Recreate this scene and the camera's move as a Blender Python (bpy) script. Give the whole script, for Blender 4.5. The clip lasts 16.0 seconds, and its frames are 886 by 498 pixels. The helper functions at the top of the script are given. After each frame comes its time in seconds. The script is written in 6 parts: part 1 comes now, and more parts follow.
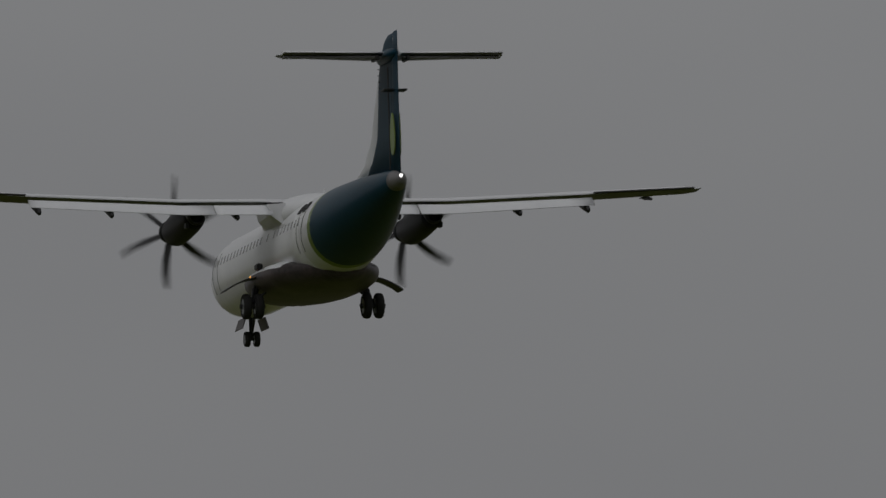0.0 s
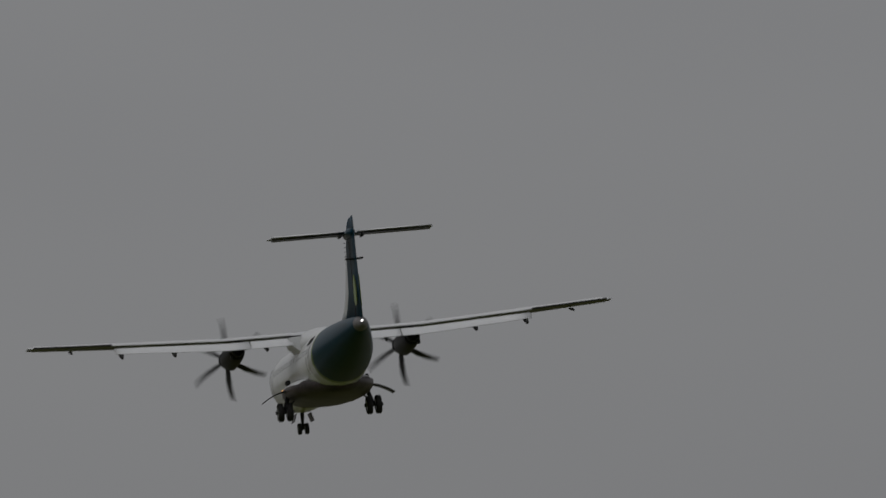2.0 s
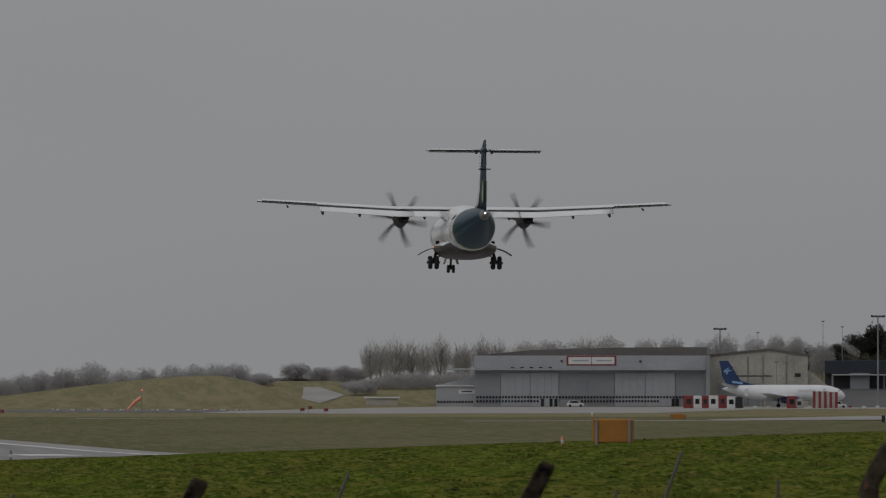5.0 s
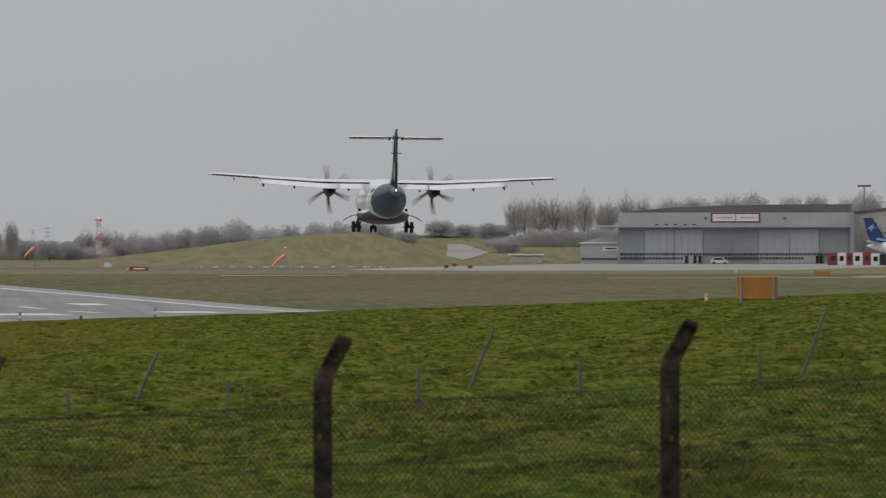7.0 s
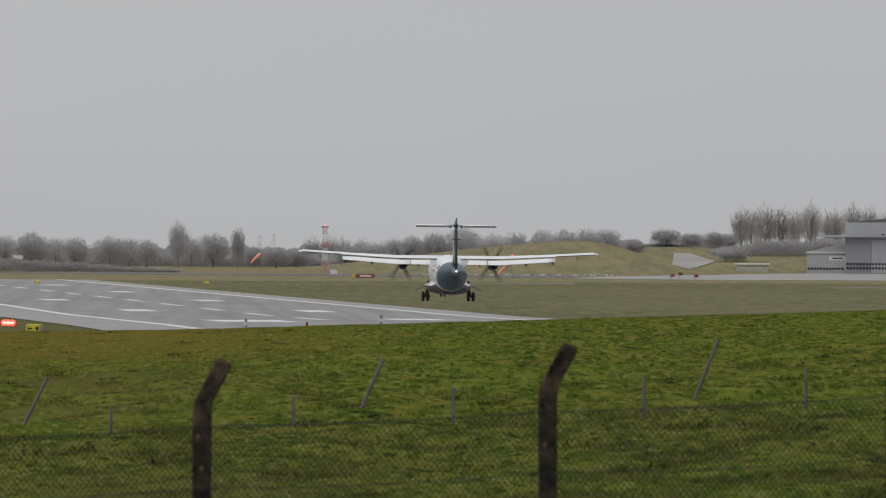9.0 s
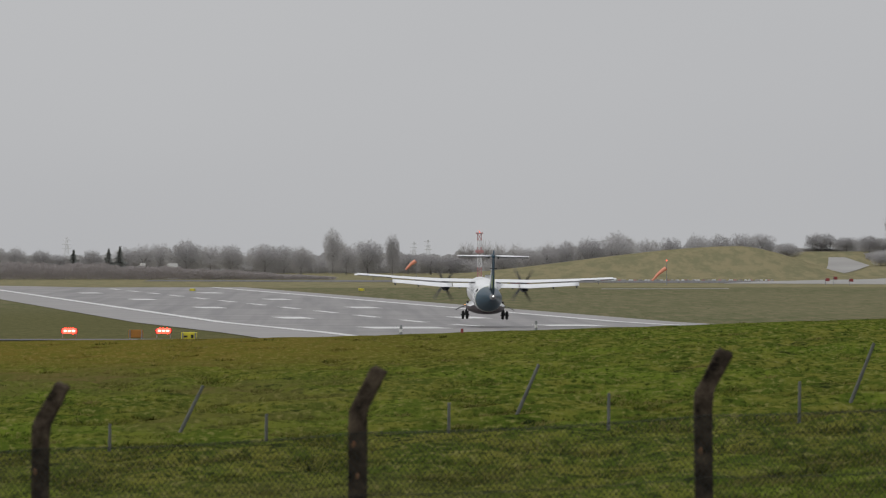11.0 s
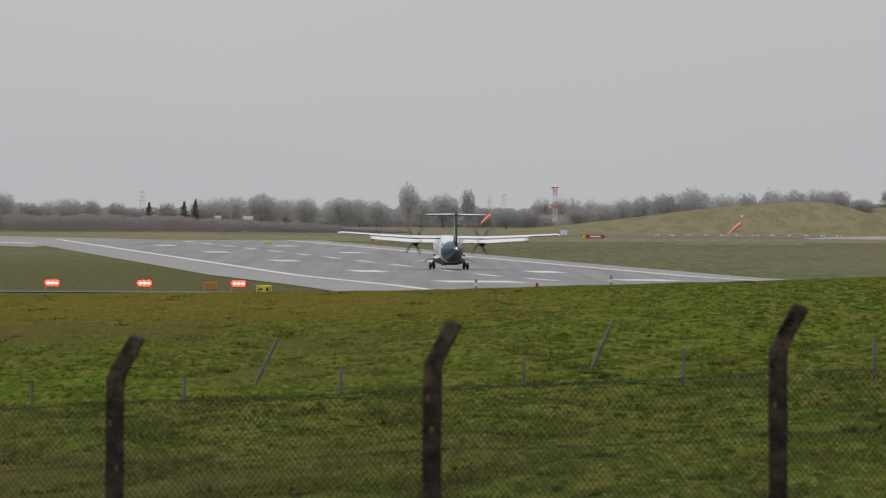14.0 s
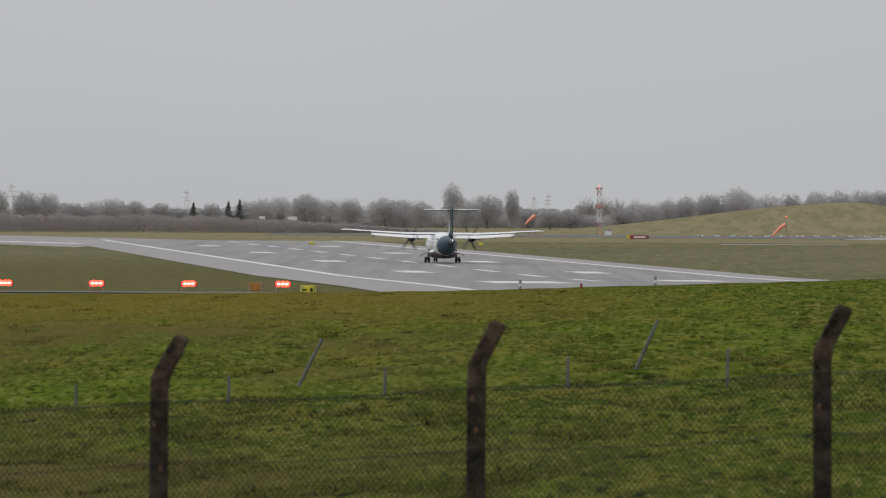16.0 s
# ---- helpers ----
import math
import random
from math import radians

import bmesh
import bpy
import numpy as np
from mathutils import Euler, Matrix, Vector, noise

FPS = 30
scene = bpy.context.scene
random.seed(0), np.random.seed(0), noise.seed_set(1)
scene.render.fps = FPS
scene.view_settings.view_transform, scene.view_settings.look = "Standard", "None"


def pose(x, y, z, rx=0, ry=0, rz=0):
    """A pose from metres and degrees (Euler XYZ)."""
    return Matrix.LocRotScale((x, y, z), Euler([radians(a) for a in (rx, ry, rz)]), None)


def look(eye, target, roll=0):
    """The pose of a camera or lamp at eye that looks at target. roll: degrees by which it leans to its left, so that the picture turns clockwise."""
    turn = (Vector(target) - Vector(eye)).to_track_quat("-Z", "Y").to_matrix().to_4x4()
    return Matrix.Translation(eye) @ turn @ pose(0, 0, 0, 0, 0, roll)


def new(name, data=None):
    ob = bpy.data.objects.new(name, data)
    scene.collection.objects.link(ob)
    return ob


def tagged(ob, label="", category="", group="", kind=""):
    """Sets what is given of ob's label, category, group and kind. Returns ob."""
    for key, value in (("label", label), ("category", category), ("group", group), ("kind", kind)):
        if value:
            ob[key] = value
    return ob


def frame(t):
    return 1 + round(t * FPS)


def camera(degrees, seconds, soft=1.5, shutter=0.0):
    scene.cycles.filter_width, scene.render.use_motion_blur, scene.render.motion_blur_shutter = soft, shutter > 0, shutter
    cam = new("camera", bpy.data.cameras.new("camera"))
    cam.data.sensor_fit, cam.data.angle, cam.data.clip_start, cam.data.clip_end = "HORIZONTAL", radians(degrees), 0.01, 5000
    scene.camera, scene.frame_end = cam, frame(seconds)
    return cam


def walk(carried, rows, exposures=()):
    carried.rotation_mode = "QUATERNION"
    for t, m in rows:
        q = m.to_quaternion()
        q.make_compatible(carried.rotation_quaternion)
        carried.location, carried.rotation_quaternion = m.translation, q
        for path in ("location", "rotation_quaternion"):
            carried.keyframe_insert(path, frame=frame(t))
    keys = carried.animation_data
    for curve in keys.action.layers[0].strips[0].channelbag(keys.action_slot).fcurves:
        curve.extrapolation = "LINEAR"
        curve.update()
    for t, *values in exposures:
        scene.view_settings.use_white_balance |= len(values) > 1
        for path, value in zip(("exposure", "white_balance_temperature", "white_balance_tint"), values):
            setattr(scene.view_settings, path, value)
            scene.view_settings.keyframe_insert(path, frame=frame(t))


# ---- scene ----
EYE = (0.0, 0.0, 9.3)  # above the runway's level, on a grass bank
CAMERA_WAY = (  # seconds, turn to the right, tilt up, lean
    (0, 15.1626, 5.6575, -0.550),
    (0.5, 13.4530, 5.0208, -0.600),
    (1, 11.3825, 4.5487, -0.650),
    (1.5, 10.5830, 4.6975, -0.700),
    (2, 9.7286, 3.8738, -0.750),
    (2.5, 8.1128, 2.8348, -0.800),
    (3, 7.3905, 2.0605, -0.846),
    (3.5, 6.5783, 1.6762, -0.650),
    (4, 5.6452, 1.4043, -0.462),
    (4.2, 5.2633, 1.2319, -0.258),
    (6.3, 4.1042, 0.1712, 0.018),
    (6.5, 3.9701, -0.0470, 0.051),
    (7, 3.5589, -0.1641, -0.021),
    (7.5, 2.6522, -0.4260, -0.141),
    (8, 2.4349, 0.0512, -0.014),
    (8.5, 2.0423, -0.0642, 0.106),
    (9, 1.9499, -0.1094, 0.290),
    (9.5, 1.9136, -0.1191, 0.407),
    (10, 1.5040, -0.1256, 0.324),
    (10.2, 1.2855, -0.0518, 0.166),
    (12.3, 0.5283, -0.2495, -0.116),
    (12.5, 0.4845, -0.3044, -0.206),
    (13, 0.4475, -0.4175, -0.209),
    (13.5, 0.4120, -0.4483, -0.050),
    (14, 0.3148, -0.3968, 0.244),
    (14.5, 0.2572, -0.3017, 0.324),
    (15, 0.1839, -0.2521, 0.429),
    (15.5, 0.0225, -0.3464, 0.342),
    (16, 0.0000, -0.3940, 0.273),
)
FLIGHT = (  # seconds, x, y, z, heading to the right, nose up, right wing down
    (0, 65.78, 259.90, 35.88, 2.21, -0.16, -1.05),
    (0.5, 63.53, 285.85, 34.13, 1.76, 0.39, -1.60),
    (1, 61.28, 311.80, 32.38, 1.51, -0.22, -3.43),
    (1.5, 59.03, 337.75, 30.63, 1.50, -0.79, -4.50),
    (2, 56.78, 363.70, 28.88, 1.79, -1.50, -4.70),
    (2.5, 54.53, 389.65, 27.13, 1.87, -1.53, -3.30),
    (3, 52.28, 415.60, 25.38, 1.85, -0.70, -1.30),
    (3.5, 49.90, 441.97, 23.52, 1.68, -0.06, 0.34),
    (4, 47.38, 465.96, 21.79, 0.97, -0.39, 0.86),
    (4.2, 46.62, 477.77, 21.08, 0.46, -0.79, 0.07),
    (6.5, 36.21, 597.02, 12.74, -0.92, 0.44, 1.29),
    (7, 34.10, 623.85, 11.16, -1.00, 0.27, 0.80),
    (7.5, 32.05, 651.20, 9.69, -1.03, -0.23, -1.07),
    (8, 29.82, 675.81, 8.33, -1.35, 0.02, -2.67),
    (8.5, 27.52, 702.53, 6.90, -1.20, 0.69, -0.82),
    (9, 25.20, 726.05, 5.58, -0.76, 2.08, 0.40),
    (9.5, 22.95, 751.02, 4.69, -0.28, 2.93, 0.45),
    (10, 20.77, 777.31, 4.06, -0.87, 3.96, 0.27),
    (12.5, 11.02, 901.53, 3.16, -2.69, 2.55, 2.66),
    (13, 9.28, 925.23, 2.85, -2.66, 3.35, 2.85),
    (13.5, 7.57, 954.17, 2.42, -2.88, 3.61, 3.69),
    (14, 6.11, 980.20, 2.38, -3.21, 2.46, 0.40),
    (14.5, 4.53, 1002.77, 2.37, -3.17, 2.66, 0.61),
    (15, 2.92, 1028.94, 2.38, -3.13, 2.10, 1.10),
    (15.5, 1.43, 1053.02, 2.42, -4.02, 1.36, 0.89),
    (16, -0.09, 1077.46, 2.37, -5.29, 0.58, 0.28),
)


def camera_pose(turn, tilt, lean):
    a, b = radians(turn), radians(tilt)
    way = Vector((math.sin(a) * math.cos(b), math.cos(a) * math.cos(b), math.sin(b)))
    return look(EYE, Vector(EYE) + way * 100, lean)


cam = camera(6.298, 16.0, 1.2, 0.2)
cam.data.dof.use_dof = True
cam.data.dof.focus_distance, cam.data.dof.aperture_fstop = 620.0, 9.5
walk(cam, [(t, camera_pose(*a)) for t, *a in CAMERA_WAY],
     ((0.0, -1.52), (0.5, -1.42), (1.5, -1.36), (3.0, -1.38), (4.2, -1.19), (6.3, -0.54), (7.5, -0.16), (10.2, -0.1), (12.4, -0.05), (16.0, -0.03)))

# ---- overcast sky and a wide, weak sun ----
SUN_UP, SUN_ROUND = 46.0, -122.0  # degrees above the horizon, and round to the right from the runway's end
world = bpy.data.worlds.new("overcast_sky")
scene.world = world
world.use_nodes = True
wn, wl = world.node_tree.nodes, world.node_tree.links
wn.clear()
sky = wn.new("ShaderNodeTexSky")
sky.sky_type, sky.sun_disc = "NISHITA", False
sky.sun_elevation, sky.sun_rotation = radians(SUN_UP), radians(SUN_ROUND)
sky.dust_density, sky.air_density = 4.0, 1.0
grey = wn.new("ShaderNodeHueSaturation")
grey.inputs["Saturation"].default_value = 0.12
clouds = wn.new("ShaderNodeTexNoise")
clouds.inputs["Scale"].default_value, clouds.inputs["Detail"].default_value = 5.0, 3.0
clouds.inputs["Roughness"].default_value = 0.45
spread = wn.new("ShaderNodeMapping")
spread.inputs["Scale"].default_value = (1.0, 1.0, 3.0)
where = wn.new("ShaderNodeTexCoord")
ramp = wn.new("ShaderNodeValToRGB")
ramp.color_ramp.elements[0].position, ramp.color_ramp.elements[0].color = 0.3, (5.04, 5.1, 5.28, 1)
ramp.color_ramp.elements[1].position, ramp.color_ramp.elements[1].color = 0.7, (5.54, 5.6, 5.74, 1)
both = wn.new("ShaderNodeMixRGB")
both.inputs[0].default_value = 0.9
back = wn.new("ShaderNodeBackground")
back.inputs["Strength"].default_value = 0.1
wout = wn.new("ShaderNodeOutputWorld")
# an overcast sky is brighter overhead than along the horizon
height, rise, over = wn.new("ShaderNodeSeparateXYZ"), wn.new("ShaderNodeMapRange"), wn.new("ShaderNodeMixRGB")
rise.inputs["To Min"].default_value, rise.inputs["To Max"].default_value = 1.0, 1.7
over.blend_type = "MULTIPLY"
over.inputs[0].default_value = 1.0
for a, b in ((where.outputs["Generated"], spread.inputs["Vector"]), (spread.outputs[0], clouds.inputs["Vector"]),
             (clouds.outputs["Fac"], ramp.inputs[0]), (sky.outputs[0], grey.inputs["Color"]), (grey.outputs[0], both.inputs[1]),
             (ramp.outputs[0], both.inputs[2]), (where.outputs["Generated"], height.inputs[0]),
             (height.outputs["Z"], rise.inputs["Value"]), (both.outputs[0], over.inputs[1]), (rise.outputs[0], over.inputs[2]), (over.outputs[0], back.inputs["Color"]), (back.outputs[0], wout.inputs[0])):
    wl.new(a, b)
sun = new("sun", bpy.data.lights.new("sun", "SUN"))
sun.data.energy, sun.data.angle, sun.data.color = 0.8, radians(40), (1.0, 0.97, 0.93)
sun.matrix_world = look((0, 0, 0), (-math.sin(radians(SUN_ROUND)) * math.cos(radians(SUN_UP)),
                                    -math.cos(radians(SUN_ROUND)) * math.cos(radians(SUN_UP)), -math.sin(radians(SUN_UP))))


# ---- materials ----
def material(name, a, b=None, rough=0.6, metal=0.0, scale=1.0, detail=4.0, bump=0.0, fine=8.0, glow=0.0, coat=0.0, vary=0.0, spec=0.5):
    """Two tones mixed by a coarse and a fine noise in the thing's own space, and a bump of the fine one."""
    m = bpy.data.materials.new(name)
    m.use_nodes = True
    n, l = m.node_tree.nodes, m.node_tree.links
    p = n["Principled BSDF"]
    p.inputs["Roughness"].default_value, p.inputs["Metallic"].default_value = rough, metal
    p.inputs["Coat Weight"].default_value, p.inputs["Specular IOR Level"].default_value = coat, spec
    p.inputs["Base Color"].default_value = (*a, 1)
    if glow:
        p.inputs["Emission Color"].default_value, p.inputs["Emission Strength"].default_value = (*a, 1), glow
        return m
    b = b or tuple(c * 0.82 for c in a)
    co = n.new("ShaderNodeTexCoord")
    big, small = n.new("ShaderNodeTexNoise"), n.new("ShaderNodeTexNoise")
    for t, s in ((big, scale), (small, scale * fine)):
        t.inputs["Scale"].default_value, t.inputs["Detail"].default_value = s, detail
        l.new(co.outputs["Object"], t.inputs["Vector"])
    add = n.new("ShaderNodeMath")
    add.operation = "MULTIPLY_ADD"
    add.inputs[1].default_value = 0.45
    l.new(small.outputs["Fac"], add.inputs[0])
    l.new(big.outputs["Fac"], add.inputs[2])
    rm = n.new("ShaderNodeMapRange")
    rm.inputs["From Min"].default_value, rm.inputs["From Max"].default_value = 0.5, 0.95
    l.new(add.outputs[0], rm.inputs["Value"])
    mix = n.new("ShaderNodeMixRGB")
    mix.inputs[1].default_value, mix.inputs[2].default_value = (*a, 1), (*b, 1)
    l.new(rm.outputs[0], mix.inputs[0])
    last = mix.outputs[0]
    if vary:
        info, hs = n.new("ShaderNodeObjectInfo"), n.new("ShaderNodeHueSaturation")
        r2 = n.new("ShaderNodeMapRange")
        r2.inputs["To Min"].default_value, r2.inputs["To Max"].default_value = 1 - vary, 1 + vary
        l.new(info.outputs["Random"], r2.inputs["Value"])
        l.new(r2.outputs[0], hs.inputs["Value"])
        l.new(last, hs.inputs["Color"])
        last = hs.outputs[0]
    l.new(last, p.inputs["Base Color"])
    if bump:
        bm_ = n.new("ShaderNodeBump")
        bm_.inputs["Strength"].default_value = bump
        l.new(small.outputs["Fac"], bm_.inputs["Height"])
        l.new(bm_.outputs[0], p.inputs["Normal"])
    return m


# Grey of the undersides, taken darker so that it carries their shade.
WING_UNDER = material("shaded_mid_grey_paint", (0.26, 0.255, 0.26), (0.17, 0.165, 0.17), 0.45, 0, 0.8, spec=0.2)
WHITE_PAINT = material("white_aircraft_paint", (0.8, 0.81, 0.82), (0.72, 0.73, 0.75), 0.28, 0, 0.6, coat=0.3)
FIN_TEAL = material("dull_teal_fin_paint", (0.007, 0.036, 0.06), (0.01, 0.048, 0.078), 0.45, 0, 0.5, spec=0.12)
TEAL = material("dark_teal_paint", (0.007, 0.04, 0.066), (0.01, 0.052, 0.084), 0.3, 0, 0.5, spec=0.1)
LIME = material("lime_green_paint", (0.17, 0.25, 0.025), (0.13, 0.2, 0.02), 0.3, 0, 0.6, coat=0.3)
# Belly grey, darkened to put the underside's shade into the colour.
BELLY = material("shaded_grey_belly_paint", (0.11, 0.09, 0.092), (0.04, 0.034, 0.036), 0.4, 0, 0.8, spec=0.2)
# Pale glass, with the sky's grazing reflection put into the base colour.
CABIN_GLASS = material("sky_pale_cabin_glass", (0.42, 0.43, 0.44), (0.34, 0.345, 0.35), 0.1, 0, 1.0)
NACELLE = material("dark_nacelle_and_aileron_shade", (0.018, 0.017, 0.019), (0.012, 0.012, 0.013), 0.5, 0, 0.8, spec=0.2)
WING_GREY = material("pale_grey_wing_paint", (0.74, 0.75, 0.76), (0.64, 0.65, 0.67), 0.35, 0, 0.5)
DARK_METAL = material("sooty_dark_metal", (0.05, 0.05, 0.052), (0.02, 0.02, 0.02), 0.5, 0.4, 2.0)
RUBBER = material("black_rubber", (0.012, 0.012, 0.012), (0.02, 0.02, 0.02), 0.85, 0, 4.0)
BLADE = material("black_composite_blade", (0.02, 0.02, 0.022), (0.035, 0.035, 0.035), 0.45, 0, 2.0)
GLASS_DARK = material("dark_window", (0.015, 0.018, 0.02), (0.02, 0.022, 0.025), 0.08, 0, 1.0)
STROBE = material("white_navigation_light", (1.0, 0.98, 0.95), glow=5.0)
AMBER = material("amber_light", (1.0, 0.45, 0.1), glow=2.0)
RED_LAMP = material("red_lamp", (1.0, 0.02, 0.012), glow=12.0)
HOT_LAMP = material("hot_lamp_core", (1.0, 0.5, 0.4), glow=3.0)
RED_GLASS = material("red_lamp_glass", (1.0, 0.1, 0.06), glow=2.5)
ASPHALT = material("worn_asphalt", (0.29, 0.262, 0.258), (0.2, 0.183, 0.181), 0.6, 0, 0.05, 6, 0.05, 40)
DARK_ASPHALT = material("fresh_dark_asphalt", (0.1, 0.098, 0.1), (0.075, 0.073, 0.075), 0.7, 0, 0.06, 6, 0.05, 40)
SHOULDER = material("pale_worn_asphalt", (0.29, 0.275, 0.268), (0.23, 0.218, 0.212), 0.6, 0, 0.06, 6, 0.05, 30)
CONCRETE = material("pale_concrete", (0.3, 0.288, 0.268), (0.22, 0.212, 0.2), 0.6, 0, 0.06, 5, 0.05, 30)
MARKING = material("white_runway_paint", (0.75, 0.75, 0.74), (0.55, 0.55, 0.54), 0.5, 0, 0.25, 5)
POST_CONCRETE = material("weathered_dark_concrete", (0.09, 0.07, 0.052), (0.006, 0.005, 0.005), 0.95, 0, 8.0, 8, 1.0, 5, spec=0.05)
LICHEN = material("rusty_lichen", (0.16, 0.06, 0.03), (0.12, 0.09, 0.05), 0.95, 0, 8.0, 6, 0.3)
WIRE = material("galvanised_wire", (0.02, 0.022, 0.02), (0.012, 0.014, 0.012), 0.6, 0.2, 3.0)
FAR_POST = material("galvanised_grey_post", (0.13, 0.135, 0.125), (0.08, 0.083, 0.078), 0.7, 0.1, 2.0)
BARK = material("grey_brown_bark", (0.075, 0.062, 0.055), (0.05, 0.042, 0.038), 0.95, 0, 0.6)
# Haze of distance is put into these seven pale tree and scrub colours.
TWIGS = material("haze_paled_winter_twigs", (0.5, 0.488, 0.49), (0.4, 0.39, 0.392), 0.95, 0, 0.1, 5, vary=0.14, spec=0.0)
PALE_TWIGS = material("haze_paled_poplar_twigs", (0.47, 0.45, 0.437), (0.39, 0.372, 0.362), 0.95, 0, 0.1, 5, vary=0.1, spec=0.0)
HEDGE_TWIGS = material("haze_paled_hedge_twigs", (0.46, 0.448, 0.446), (0.38, 0.368, 0.368), 0.95, 0, 0.05, 5, spec=0.0)
CONIFER = material("haze_paled_conifer_needles", (0.36, 0.37, 0.36), (0.3, 0.31, 0.3), 0.95, 0, 0.2, 5, spec=0.0)
TRUNK_GREY = material("haze_paled_trunk_bark", (0.27, 0.256, 0.248), (0.21, 0.2, 0.193), 0.95, 0, 0.4, 5, spec=0.0)
DISTANT_WOOD = material("haze_paled_distant_wood", (0.55, 0.54, 0.54), (0.48, 0.475, 0.475), 0.95, 0, 0.02, 4, spec=0.0)
SCRUB = material("haze_paled_brown_scrub", (0.4, 0.367, 0.36), (0.32, 0.297, 0.29), 0.95, 0, 0.05, 6, spec=0.1)
EVERGREEN = material("dark_evergreen_foliage", (0.03, 0.035, 0.025), (0.05, 0.045, 0.035), 0.9, 0, 0.2, 5, vary=0.3)
CLADDING = material("pale_grey_cladding", (0.39, 0.4, 0.425), (0.33, 0.34, 0.365), 0.5, 0, 0.12, 5, vary=0.06)
CLADDING_DARK = material("mid_grey_cladding", (0.28, 0.288, 0.31), (0.24, 0.248, 0.268), 0.5, 0, 0.12, 5, vary=0.06)
CREAM = material("weathered_cream_render", (0.5, 0.48, 0.44), (0.29, 0.28, 0.255), 0.8, 0, 0.16, 8)
ROOFING = material("dark_grey_roofing", (0.15, 0.143, 0.138), (0.11, 0.105, 0.102), 0.7, 0, 0.1, 5)
BLUE_ROOF = material("dark_blue_cladding", (0.026, 0.035, 0.05), (0.018, 0.024, 0.036), 0.5, 0, 0.1, 5)
TOWER_CONCRETE = material("grey_tower_concrete", (0.25, 0.25, 0.258), (0.19, 0.19, 0.197), 0.7, 0, 0.12, 5)
TOWER_DARK = material("dark_grey_band", (0.05, 0.051, 0.054), (0.036, 0.037, 0.04), 0.5, 0, 0.2)
GREEN_GLASS = material("green_tinted_glass", (0.008, 0.045, 0.042), (0.012, 0.056, 0.052), 0.15, 0, 0.6)
# Faded red of the far mast, paled further with haze.
RED_LATTICE = material("hazy_faded_red_paint", (0.5, 0.27, 0.26), (0.44, 0.23, 0.22), 0.6, 0, 0.5)
RED_PAINT = material("red_paint", (0.26, 0.04, 0.04), (0.19, 0.03, 0.03), 0.5, 0, 0.5)
WHITE_PANEL = material("white_panel", (0.72, 0.72, 0.72), (0.62, 0.62, 0.62), 0.5, 0, 0.3)
# Windsock orange with the haze of its distance mixed in.
ORANGE = material("hazy_orange_windsock_cloth", (0.82, 0.36, 0.25), (0.76, 0.3, 0.2), 0.8, 0, 0.6)
ORANGE_BOX = material("dirty_orange_panel", (0.44, 0.19, 0.03), (0.3, 0.125, 0.025), 0.7, 0, 1.2, 6)
YELLOW = material("yellow_sign_panel", (0.66, 0.58, 0.04), (0.58, 0.5, 0.04), 0.5, 0, 1.0)
BLACK = material("black_paint", (0.015, 0.015, 0.015), (0.02, 0.02, 0.02), 0.6)
NAVY = material("navy_blue_paint", (0.012, 0.035, 0.12), (0.015, 0.045, 0.15), 0.3, 0, 0.4, coat=0.3)
PALE_BLUE = material("pale_blue_paint", (0.25, 0.42, 0.62), None, 0.4)
# Steel of the far pylons, paled with haze in its colour.
HAZY_STEEL = material("haze_paled_steel", (0.66, 0.67, 0.69), (0.58, 0.59, 0.61), 0.6, 0, 1.0)
GALVANISED = material("galvanised_steel", (0.3, 0.31, 0.32), (0.22, 0.23, 0.24), 0.5, 0.5, 1.0)
SEDGE = material("dark_sedge_blades", (0.05, 0.062, 0.012), (0.08, 0.08, 0.02), 0.9, 0, 0.2, 5, spec=0.0)
DRY_GREEN = material("dry_grass_blades", (0.2, 0.175, 0.06), (0.14, 0.14, 0.04), 0.9, 0, 0.12, 5, spec=0.0)


def runway_material():
    """Worn asphalt with streaks of rubber and patches along the way of landing."""
    m = material("worn_runway_asphalt", (0.25, 0.236, 0.231), (0.17, 0.16, 0.157), 0.55, 0, 0.05, 6, 0.05, 40)
    n, l = m.node_tree.nodes, m.node_tree.links
    p = n["Principled BSDF"]
    co, mp, t = n.new("ShaderNodeTexCoord"), n.new("ShaderNodeMapping"), n.new("ShaderNodeTexNoise")
    mp.inputs["Rotation"].default_value = (0, 0, math.atan(-0.083))
    mp.inputs["Scale"].default_value = (1.0, 0.012, 1.0)
    t.inputs["Scale"].default_value, t.inputs["Detail"].default_value = 0.45, 5
    r, mix = n.new("ShaderNodeMapRange"), n.new("ShaderNodeMixRGB")
    r.inputs["From Min"].default_value, r.inputs["From Max"].default_value, r.inputs["To Max"].default_value = 0.42, 0.68, 0.6
    mix.inputs[2].default_value = (0.1, 0.096, 0.098, 1)
    l.new(co.outputs["Object"], mp.inputs["Vector"])
    l.new(mp.outputs[0], t.inputs["Vector"])
    l.new(t.outputs["Fac"], r.inputs["Value"])
    l.new(r.outputs[0], mix.inputs[0])
    l.new(p.inputs["Base Color"].links[0].from_socket, mix.inputs[1])
    l.new(mix.outputs[0], p.inputs["Base Color"])
    return m


RUNWAY = runway_material()


